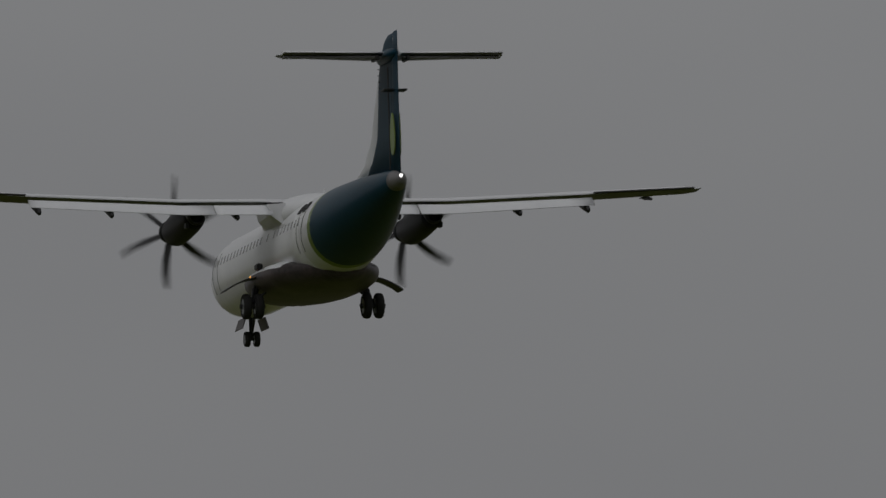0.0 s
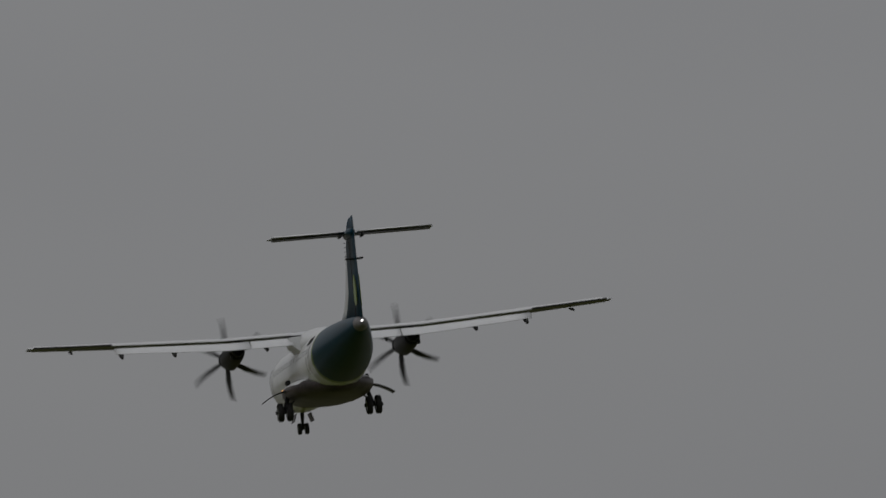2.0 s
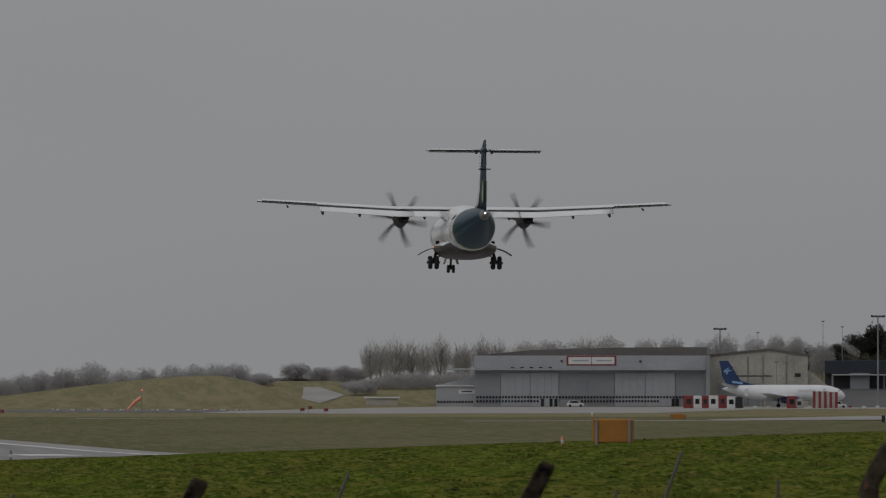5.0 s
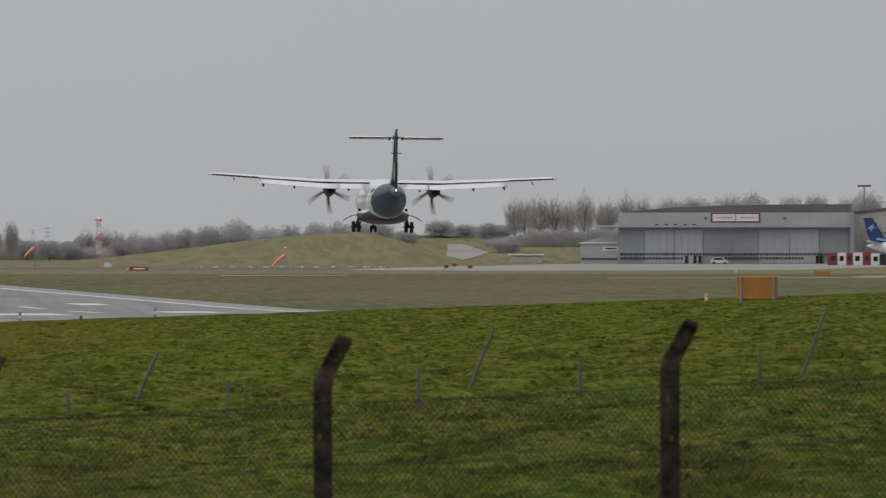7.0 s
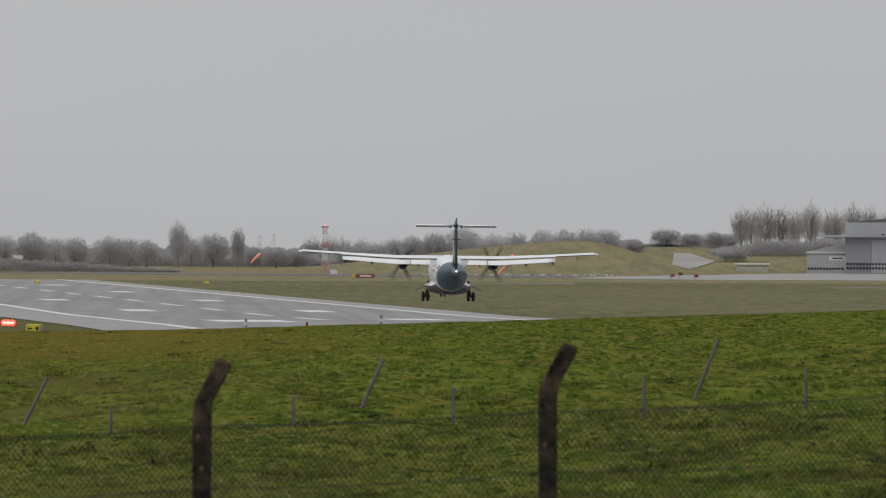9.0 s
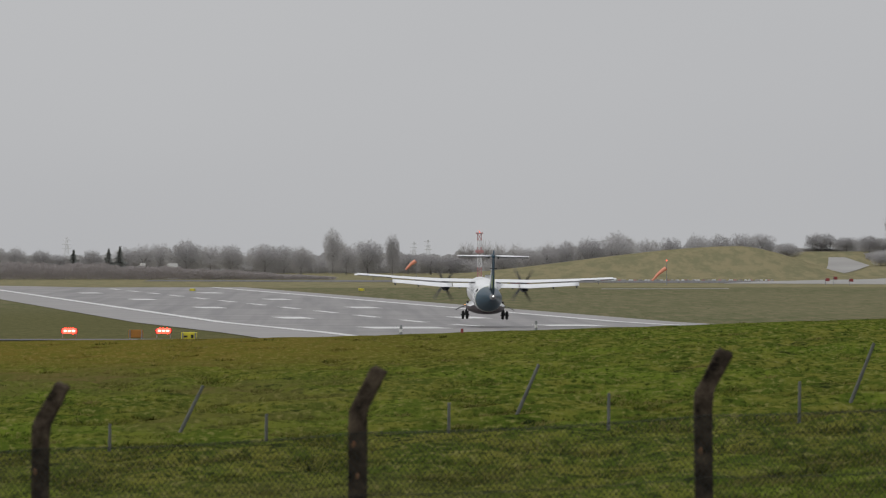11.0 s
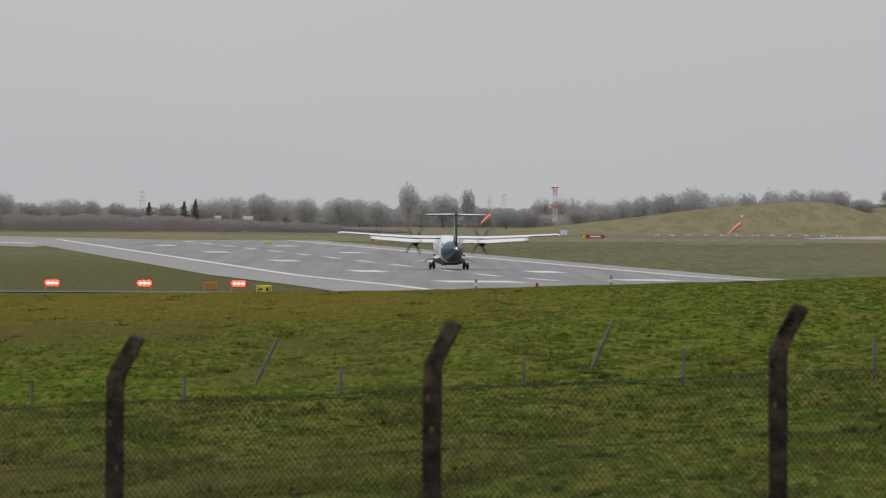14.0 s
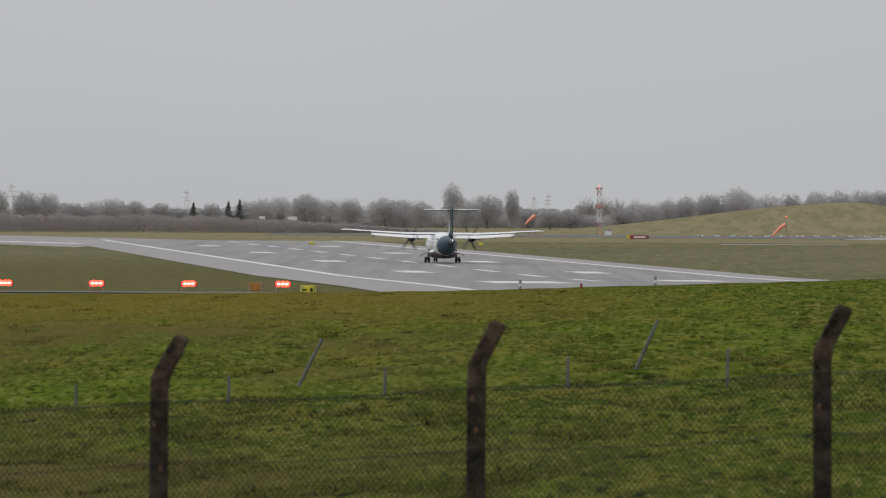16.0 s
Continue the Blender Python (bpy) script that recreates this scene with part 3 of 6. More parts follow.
    part("belly_fairing", bm, (WHITE_PAINT, BELLY), plane, "white fairing over the wheels, below streaked grey with shade painted in", True)
    # wing fairing on the roof
    bm = bmesh.new()
    rr = []
    for y, w, top in ((3.6, 0.5, 1.4), (2.5, 1.05, 1.6), (1.2, 1.36, 1.78), (-0.4, 1.4, 1.8), (-1.5, 1.26, 1.74), (-2.6, 1.0, 1.62), (-3.6, 0.75, 1.5), (-4.8, 0.4, 1.4)):
        rr.append([(w * math.sin(a), y, 1.0 + (top - 1.0) * max(-0.6, math.cos(a)) if math.cos(a) > 0 else 1.0 + 0.55 * math.cos(a)) for a in (2 * math.pi * k / 24 for k in range(24))])
    loft(bm, rr)
    part("wing_fairing", bm, WHITE_PAINT, plane, "", True)
    for s in (-1, 1):
        bm = bmesh.new()
        loft(bm, [[(s * x0, y, 1.4), (s * x1, y, 1.36), (s * x2, y, 1.0), (s * (x0 + 0.05), y, z0)] for y, x0, x1, x2, z0 in
                  ((1.6, 1.1, 1.3, 1.3, 0.9), (0.9, 1.05, 1.6, 1.5, 0.65), (-1.2, 1.05, 1.75, 1.62, 0.6), (-1.6, 1.1, 1.72, 1.6, 0.65))])
        part("wing_root_fairing", bm, WHITE_PAINT, plane)
    # cabin windows, doors and flight deck glass
    bm = bmesh.new()
    box(bm, (0, 0, 0), (0.008, 0.2, 0.27), bevel=0.003)
    me = bpy.data.meshes.new("cabin_window")
    bm.to_mesh(me)
    bm.free()
    me.materials.append(CABIN_GLASS)
    for s in (-1, 1):
        for k in range(24):
            y = 8.0 - 0.56 * k
            if abs(y) < 1.3 and k % 2:
                continue
            shared("cabin_window", me, plane, pose(s * 1.366, y, 0.42, 0, -s * 17))
        bm = bmesh.new()
        for k in range(3):
            a = s * (18 + 26 * k)
            box(bm, (math.sin(radians(a)) * 1.0, 11.05 - 0.12 * k, 0.62 - 0.05 * k), (0.42, 0.5, 0.04), pose(0, 0, 0, -38, 0, 0) @ pose(0, 0, 0, 0, a, 0))
        part("flight_deck_window", bm, GLASS_DARK, plane)
    for y in (-5.48, -4.72, 8.5, 9.3):
        bm = bmesh.new()
        loft(bm, [[((1.425 + e) * -math.sin(q), y + dy, (1.425 + e) * math.cos(q)) for e, dy in ((0, -0.012), (0.012, -0.012), (0.012, 0.012), (0, 0.012))] for q in (radians(60 + 8 * k) for k in range(8))])
        part("door_seam", bm, DARK_METAL, plane)
    for k in range(7):
        bm = bmesh.new()
        y = -4.1 - 0.24 * k
        box(bm, (-1.44 * math.sin(radians(52)), y, 1.44 * math.cos(radians(52))), (0.012, 0.13, 0.42 if k % 3 else 0.3), pose(0, 0, 0, 0, 38, 0))
        part("marking_bar", bm, BLACK, plane, "dark lettering bar")

    # wings: fixed part, flaps lowered behind a slot, ailerons, tips
    for s in (-1, 1):
        bm = bmesh.new()
        xs = (0.0, 1.5, 3.0, 4.6, 6.5, 8.5, 10.5, 12.4, 13.2, 13.52)
        rr = []
        for x in xs:
            le, te = wing_edges(x)
            cut = 0.52 if x < 9.75 else 0.36
            if x > 13.3:
                le -= 0.35
            rr.append(wing_ring(s * x, le, te + cut * (1 if x < 13.3 else 0.4), wing_z(x), 0.17 - 0.002 * x))
        loft(bm, rr)
        # Downward faces get the darker grey: shade put in by facing.
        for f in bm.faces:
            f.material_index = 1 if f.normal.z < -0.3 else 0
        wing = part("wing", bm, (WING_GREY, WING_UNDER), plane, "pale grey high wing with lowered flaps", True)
        for x0, x1, drop in ((1.55, 3.45, 0), (3.5, 9.62, 0)):
            bm = bmesh.new()
            rr = []
            m_ = 6
            for k in range(m_ + 1):
                x = x0 + (x1 - x0) * k / m_
                le, te = wing_edges(x)
                ch = 0.86 - 0.035 * max(0, x - 4.6)
                ring = wing_ring(0, 0, -ch, 0, 0.14, 6)
                at = Matrix.Translation((s * x, te + 0.34, wing_z(x) - 0.13)) @ pose(0, 0, 0, 27)
                rr.append([tuple(at @ Vector(p)) for p in ring])
            loft(bm, rr)
            part("flap", bm, WHITE_PAINT, wing, "lowered white flap", True)
        # Sloped plate added so that the rear upper wing catches a bright band.
        bm = bmesh.new()
        rr = []
        for x in (1.5, 4.6, 8.0, 11.0, 13.2):
            le, te = wing_edges(x)
            z = wing_z(x)
            rr.append([(s * x, te + 1.15, z + 0.19), (s * x, te + 0.4, z + 0.035), (s * x, te + 0.4, z - 0.0), (s * x, te + 1.15, z + 0.1)])
        loft(bm, rr)
        part("added_upper_plate", bm, WHITE_PAINT, wing, "white plate added over the rear upper wing")
        bm = bmesh.new()
        rr = []
        for x in (9.72, 11.5, 13.25):
            le, te = wing_edges(x)
            rr.append([tuple(Matrix.Translation((s * x, te + 0.37, wing_z(x) + 0.02)) @ pose(0, 0, 0, 2) @ Vector(p)) for p in wing_ring(0, 0, -0.4, 0, 0.2, 6)])
        loft(bm, rr)
        # Aileron in the nacelle's near-black: its underside's shade is in the colour.
        part("aileron", bm, NACELLE, wing, "", True)
        for x, d in ((2.75, 1.0), (6.95, 1.0), (9.35, 1.0), (11.6, 0.45)):
            le, te = wing_edges(x)
            bm = bmesh.new()
            z = wing_z(x)
            loft(bm, [[(s * x + w * 0.09 * d * math.cos(a), y, z - 0.12 - h * d + 0.13 * d * w * math.sin(a)) for a in (2 * math.pi * k / 10 for k in range(10))]
                      for y, w, h in ((te + 1.3, 0.2, 0.02), (te + 0.7, 1, 0.16), (te + 0.0, 1.2, 0.34), (te - 0.3, 0.9, 0.46), (te - 0.42, 0.15, 0.5))])
            part("flap_track_fairing", bm, DARK_METAL, wing, "dark flap track fairing", True)
        for k in range(4):
            bm = bmesh.new()
            x = 11.0 + 0.62 * k
            tube(bm, (s * x, -0.62, wing_z(x)), (s * x, -0.9, wing_z(x) + 0.04), 0.012, 0.006, 5)
            part("static_wick", bm, BLACK, wing)
        # engine nacelle slung under the wing
        bm = bmesh.new()
        nx = s * 4.05
        prof = ((3.15, 0.34, 0.38, 0.94), (2.7, 0.4, 0.48, 0.9), (2.0, 0.43, 0.56, 0.9), (0.9, 0.43, 0.55, 0.95), (-0.1, 0.41, 0.48, 0.97), (-0.8, 0.37, 0.4, 0.98), (-1.15, 0.3, 0.32, 1.0))
        loft(bm, [[(nx + w * math.sin(a), y, z + h * math.cos(a)) for a in (2 * math.pi * k / 24 for k in range(24))] for y, w, h, z in prof])
        nac = part("nacelle", bm, NACELLE, plane, "dark grey engine nacelle", True)
        bm = bmesh.new()
        loft(bm, [[(nx + w * math.sin(a), y, 1.02 + w * math.cos(a)) for a in (2 * math.pi * k / 24 for k in range(24))] for y, w in ((-1.0, 0.33), (-1.35, 0.28), (-1.36, 0.24), (-1.1, 0.22))])
        part("exhaust", bm, DARK_METAL, nac, "sooty exhaust", True)
        bm = bmesh.new()
        box(bm, (nx + s * 0.28, -0.9, 0.72), (0.1, 0.34, 0.2), bevel=0.03)
        part("exhaust_lip", bm, DARK_METAL, nac)

    # fin, rudder, tailplane
    def fin_ring(z, lead, trail, thick):
        return [(q[2], q[1], z) for q in wing_ring(0, lead, trail, 0, thick, 8)]

    bm = bmesh.new()
    loft(bm, [fin_ring(0.9, -9.2, -13.15, 0.13), fin_ring(2.4, -10.55, -13.3, 0.12), fin_ring(4.85, -11.75, -13.45, 0.12), fin_ring(5.1, -12.0, -13.5, 0.12),
              fin_ring(5.4, -12.4, -13.56, 0.1), fin_ring(5.56, -12.9, -13.6, 0.08)])
    fin = part("fin", bm, FIN_TEAL, plane, "dark teal painted fin", True)
    bm = bmesh.new()
    loft(bm, [fin_ring(1.2, -6.8, -11.4, 0.11), fin_ring(1.7, -9.2, -11.6, 0.22), fin_ring(2.4, -10.35, -11.9, 0.28), fin_ring(3.4, -10.95, -12.0, 0.3), fin_ring(4.2, -11.38, -11.95, 0.34)])
    part("dorsal_fillet", bm, WHITE_PAINT, fin, "", True)
    bm = bmesh.new()
    loft(bm, [fin_ring(1.05, -13.22, -14.15, 0.26), fin_ring(2.4, -13.36, -14.15, 0.24), fin_ring(4.78, -13.5, -14.18, 0.22), fin_ring(5.1, -13.56, -14.22, 0.2), fin_ring(5.58, -13.7, -14.25, 0.16)])
    part("rudder", bm, FIN_TEAL, fin, "dark teal rudder", True)
    for s in (-1, 1):
        bm = bmesh.new()
        leaf = [(-13.74 + 0.2 * math.cos(a) * (1 - 0.25 * math.sin(a)), 2.3 + 0.68 * math.sin(a)) for a in (2 * math.pi * k / 20 for k in range(20))]
        loft(bm, [[(s * (e + 0.13 * (y + 14.2)), y, z) for y, z in leaf] for e in (0.045, 0.075)])
        part("lime_patch", bm, LIME, fin, "lime green painted patch")
        bm = bmesh.new()
        box(bm, (s * 0.125, -13.3, 2.85), (0.03, 0.09, 3.3), bevel=0.008)
        part("hinge_gap", bm, BLACK, fin, "dark gap before the rudder")
    bm = bmesh.new()
    box(bm, (0, -13.6, 3.72), (0.78, 0.5, 0.06), bevel=0.02)
    part("rudder_hinge_fairing", bm, DARK_METAL, fin)
    for k in range(4):
        bm = bmesh.new()
        tube(bm, (-0.14, -12.2 + 0.02 * k, 4.55 - 0.2 * k), (-0.22, -12.25, 4.55 - 0.2 * k), 0.02, 0.01, 6)
        part("vortex_tab", bm, BLACK, fin)
    for s in (-1, 1):
        bm = bmesh.new()
        loft(bm, [wing_ring(s * x, le, te, 4.9, 0.11, 8) for x, le, te in ((0.05, -11.75, -13.05), (1.8, -12.1, -13.15), (3.45, -12.45, -13.22), (3.7, -12.85, -13.22))])
        # The tailplane's lower faces are coloured darker for the shade there.
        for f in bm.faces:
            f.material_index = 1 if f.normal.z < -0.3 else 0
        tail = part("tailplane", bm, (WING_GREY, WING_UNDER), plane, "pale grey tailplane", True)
        bm = bmesh.new()
        loft(bm, [[tuple(Matrix.Translation((s * x, te + 0.02, 4.9)) @ pose(0, 0, 0, -3) @ Vector(p)) for p in wing_ring(0, 0, -0.5, 0, 0.34, 6)] for x, te in ((0.3, -13.07), (1.8, -13.16), (3.58, -13.24))])
        # The elevator's lower faces hold painted shade likewise.
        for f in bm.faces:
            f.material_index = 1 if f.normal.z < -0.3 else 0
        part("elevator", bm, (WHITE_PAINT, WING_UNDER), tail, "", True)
        bm = bmesh.new()
        box(bm, (s * 0.5, -13.2, 4.78), (0.12, 0.7, 0.16), bevel=0.03)
        part("elevator_horn", bm, DARK_METAL, tail)
        # Strip added below the trailing edge to hold the underside's shade.
        bm = bmesh.new()
        box(bm, (s * 1.95, -13.34, 4.8), (3.2, 0.3, 0.06), bevel=0.015)
        part("tailplane_shade_strip", bm, WING_UNDER, tail)
    bm = bmesh.new()
    loft(bm, [[(w * math.sin(a), y, 4.9 + h * math.cos(a)) for a in (2 * math.pi * k / 16 for k in range(16))] for y, w, h in ((-11.5, 0.05, 0.08), (-12.0, 0.2, 0.22), (-13.2, 0.22, 0.22), (-13.9, 0.12, 0.14), (-14.1, 0.03, 0.05))])
    part("tail_bullet", bm, TEAL, plane, "", True)

    # undercarriage
    def wheel(parent, c, r, w):
        bm = bmesh.new()
        rr = []
        for dx, q in ((-0.5, 0.62), (-0.5, 0.86), (-0.36, 0.97), (-0.12, 1.0), (0.12, 1.0), (0.36, 0.97), (0.5, 0.86), (0.5, 0.62)):
            rr.append([(c[0] + dx * w, c[1] + q * r * math.sin(2 * math.pi * k / 24), c[2] + q * r * math.cos(2 * math.pi * k / 24)) for k in range(24)])
        loft(bm, rr, caps=False)
        wh = part("tyre", bm, RUBBER, parent, "black rubber tyre", True)
        bm = bmesh.new()
        tube(bm, (c[0] - w * 0.46, c[1], c[2]), (c[0] + w * 0.46, c[1], c[2]), r * 0.62, n=16)
        tube(bm, (c[0] - w * 0.54, c[1], c[2]), (c[0] + w * 0.54, c[1], c[2]), r * 0.2, n=10)
        part("rim", bm, GALVANISED, wh)

    for s in (-1, 1):
        bm = bmesh.new()
        tube(bm, (s * 1.72, -0.1, -0.85), (s * 2.05, -0.3, -1.9), 0.11, 0.09)
        tube(bm, (s * 1.8, 0.5, -1.1), (s * 2.05, -0.35, -1.85), 0.06)
        tube(bm, (s * 1.62, -0.37, -1.94), (s * 2.48, -0.37, -1.94), 0.08)
        tube(bm, (s * 1.4, -0.6, -1.3), (s * 2.02, -0.35, -1.8), 0.045)
        gear = part("main_gear_leg", bm, DARK_METAL, plane, "dark landing gear leg")
        for dx in (-0.21, 0.21):
            wheel(gear, (s * 2.05 + dx, -0.37, -1.94), 0.43, 0.26)
        # curved gear door hanging outwards
        bm = bmesh.new()
        rr = []
        for k in range(7):
            q = k / 6
            x = s * (1.78 + 1.25 * q)
            z = -0.98 - 0.02 * q - 0.44 * q * q
            rr.append([(x, 0.1, z + 0.02), (x, -0.8, z + 0.02), (x, -0.8, z - 0.03), (x, 0.1, z - 0.03)])
        loft(bm, rr)
        part("gear_door", bm, DARK_METAL, gear, "curved open gear door")
        bm = bmesh.new()
        tube(bm, (s * 1.75, -0.5, -0.55), (s * 1.9, -0.4, -1.2), 0.07)
        box(bm, (s * 1.82, -0.4, -0.62), (0.2, 0.5, 0.22), bevel=0.05)
        part("gear_bracket", bm, DARK_METAL, gear)
    bm = bmesh.new()
    tube(bm, (0, 9.9, -1.2), (0, 9.8, -2.1), 0.075)
    tube(bm, (0, 9.1, -1.3), (0, 9.75, -1.95), 0.045)
    tube(bm, (-0.2, 9.78, -2.13), (0.2, 9.78, -2.13), 0.05)
    gear = part("nose_gear_leg", bm, DARK_METAL, plane, "dark nose gear leg")
    for dx in (-0.17, 0.17):
        wheel(gear, (dx, 9.78, -2.13), 0.27, 0.18)
    for s in (-1, 1):
        bm = bmesh.new()
        box(bm, (s * 0.4, 9.7, -1.62), (0.03, 1.3, 0.42), pose(0, 0, 0, 0, -s * 18), 0.01)
        part("nose_gear_door", bm, BELLY, gear)
    bm = bmesh.new()
    ball(bm, (-2.05, -0.1, -0.92), 0.035, 8)
    part("gear_light", bm, AMBER, plane, "lit amber light")
    # aerials on the roof
    for y in (6.0, -2.6):
        bm = bmesh.new()
        loft(bm, [[(q[2], q[1], z) for q in wing_ring(0, y + a, y - b, 0, 0.12, 5)] for z, a, b in ((1.4, 0.2, 0.15), (1.75, 0.0, 0.18))])
        part("aerial", bm, WHITE_PAINT, plane)

    # six-bladed propellers, turning about the y axis at the hub
    props = []
    bm = bmesh.new()
    rr = []
    for q, ch, tw, sweep in ((0.26, 0.16, 62, 0), (0.5, 0.24, 52, 0.02), (0.95, 0.34, 40, 0.05), (1.4, 0.36, 30, 0.03), (1.75, 0.3, 25, -0.06), (1.93, 0.16, 22, -0.16), (1.965, 0.05, 22, -0.2)):
        m_ = Matrix.Rotation(radians(90 - tw), 4, "Z")
        rr.append([tuple(m_ @ Vector((ch * (t - 0.5) + sweep, h * ch, 0)) + Vector((0, 0, q))) for t, h in
                   ((0, 0), (0.1, 0.05), (0.35, 0.07), (0.7, 0.05), (1, 0), (0.7, -0.03), (0.35, -0.04), (0.1, -0.03))])
    loft(bm, rr)
    blade = bpy.data.meshes.new("blade")
    bm.to_mesh(blade)
    bm.free()
    blade.materials.append(BLADE)
    for s in (-1, 1):
        bm = bmesh.new()
        loft(bm, [[(w * math.sin(2 * math.pi * k / 20), y, w * math.cos(2 * math.pi * k / 20)) for k in range(20)] for y, w in ((-0.25, 0.4), (0.1, 0.38), (0.4, 0.27), (0.62, 0.1), (0.66, 0.02))])
        prop = part("propeller", bm, DARK_METAL, plane, "black six-bladed propeller turning", True)
        for k in range(6):
            shared("blade", blade, prop, pose(0, 0, 0, 0, 60 * k))
        props.append((prop, (s * 4.05, 3.35, 0.95)))
    return plane, props


airliner, propellers = build_aircraft()


# ---- near fence of cranked concrete posts and chain link ----
def at_ground(x, y):
    return float(ground_z(np.array(float(x)), np.array(float(y))))


FENCE_Y = 70.0
FENCE_X = [-11.3, -8.3, -5.27, -2.46, 0.29, 3.31, 6.34, 9.35, 12.35, 15.35]


def fence_top(x):
    return 8.165 + 0.049 * x


def build_fence():
    fence = empty("boundary_fence", Matrix(), "chain-link fence on weathered cranked concrete posts", "fence")
    rng = random.Random(3)
    for x in FENCE_X:
        top = fence_top(x)
        low = at_ground(x, FENCE_Y) - 0.4
        bend = top - 0.34
        bm = bmesh.new()
        rr = []
        lean = rng.uniform(-0.01, 0.012)
        pts = [(0, low), (lean * 0.5, (low + bend) / 2), (lean, bend - 0.14), (lean + 0.006, bend - 0.03), (lean + 0.035, bend + 0.04), (lean + 0.185, top - 0.02), (lean + 0.2, top + 0.005)]
        for k, (dx, z) in enumerate(pts):
            w = 0.08 if k < 4 else (0.07 if k < 6 else 0.05)
            rr.append([(x + dx + w * a + rng.uniform(-0.007, 0.007), FENCE_Y + w * b, z + rng.uniform(-0.01, 0.01) - (0.02 if k > 3 else 0) * a)
                       for a, b in ((-1, -0.8), (-0.8, -1), (0.8, -1), (1, -0.8), (1, 0.8), (0.8, 1), (-0.8, 1), (-1, 0.8))])
        loft(bm, rr)
        post = part("post", bm, POST_CONCRETE, fence, "weathered dark concrete post with cranked top")
        for k in range(3):
            bm = bmesh.new()
            bmesh.ops.create_icosphere(bm, subdivisions=1, radius=1, matrix=Matrix.Translation((x + rng.uniform(-0.05, 0.05), FENCE_Y - 0.085, rng.uniform(low + 0.9, bend))) @ Matrix.Diagonal((0.02, 0.008, 0.035, 1)))
            part("lichen_patch", bm, LICHEN, post)
    # the mesh: zigzag wires woven into diamonds, between the posts
    x0, x1, pitch = FENCE_X[0], FENCE_X[-1], 0.052
    verts, faces = [], []
    t = 0.0029

    def strand(a, b):
        a, b = Vector(a), Vector(b)
        side = (b - a).cross(Vector((0, 1, 0))).normalized() * t
        k = len(verts)
        for p in (a, b):
            for q in (side, Vector((0, t, 0)), -side):
                verts.append(tuple(p + q))
        for i in range(3):
            faces.append((k + i, k + (i + 1) % 3, k + 3 + (i + 1) % 3, k + 3 + i))

    n = int((x1 - x0) / pitch)
    for k in range(n):
        for s in (-1, 1):
            xa = x0 + k * pitch
            hi = fence_top(xa) - 0.57
            lo = hi - 1.25
            xb = xa + s * (hi - lo) * 0.78
            if x0 <= xb <= x1:
                strand((xa, FENCE_Y - 0.09 + 0.004 * s, hi), (xb, FENCE_Y - 0.09 + 0.004 * s, lo))
    me = bpy.data.meshes.new("chain_link")
    me.from_pydata(verts, [], faces)
    me.materials.append(WIRE)
    ob = new("chain_link", me)
    ob.parent = fence
    tagged(ob, "dark chain-link mesh", kind="stuff")
    for dz, r in ((-0.56, 0.005), (-1.1, 0.004)):
        for a, b in zip(FENCE_X, FENCE_X[1:]):
            bm = bmesh.new()
            row = [(a + (b - a) * q / 6, FENCE_Y - 0.09, fence_top(a + (b - a) * q / 6) + dz - 0.035 * math.sin(math.pi * q / 6)) for q in range(7)]
            loft(bm, [[(x, y + r * math.cos(e), z + r * math.sin(e)) for e in (0, 1.26, 2.51, 3.77, 5.03)] for x, y, z in row])
            part("line_wire", bm, WIRE, fence)


build_fence()

# thin steel posts of an older fence farther down the slope
def build_far_fence():
    thin = empty("old_fence", Matrix(), "thin grey leaning stakes and short steel posts of an old fence", "fence")
    for k in range(-3, 7):
        u = -213 + 594 * k
        d = 156.0
        x, top = d * u / 14250, 9.3 + d * (-258 + 0.062 * (u + 213)) / 14250
        bm = bmesh.new()
        tube(bm, (x - 0.5, d, at_ground(x - 0.5, d) - 0.1), (x, d, top), 0.038, 0.03, n=6)
        part("leaning_stake", bm, FAR_POST, thin)
    for u in (-1500, -1210, -930, -649, -379, -102, 221, 504, 842, 1130, 1450, 1740, 2020):
        d = 141.5
        x, top = d * u / 14250, 9.3 + d * (-325 + 0.06 * (u + 379)) / 14250
        bm = bmesh.new()
        tube(bm, (x, d, at_ground(x, d) - 0.1), (x + 0.01, d, top), 0.03, 0.026, n=6)
        part("short_post", bm, FAR_POST, thin)


build_far_fence()


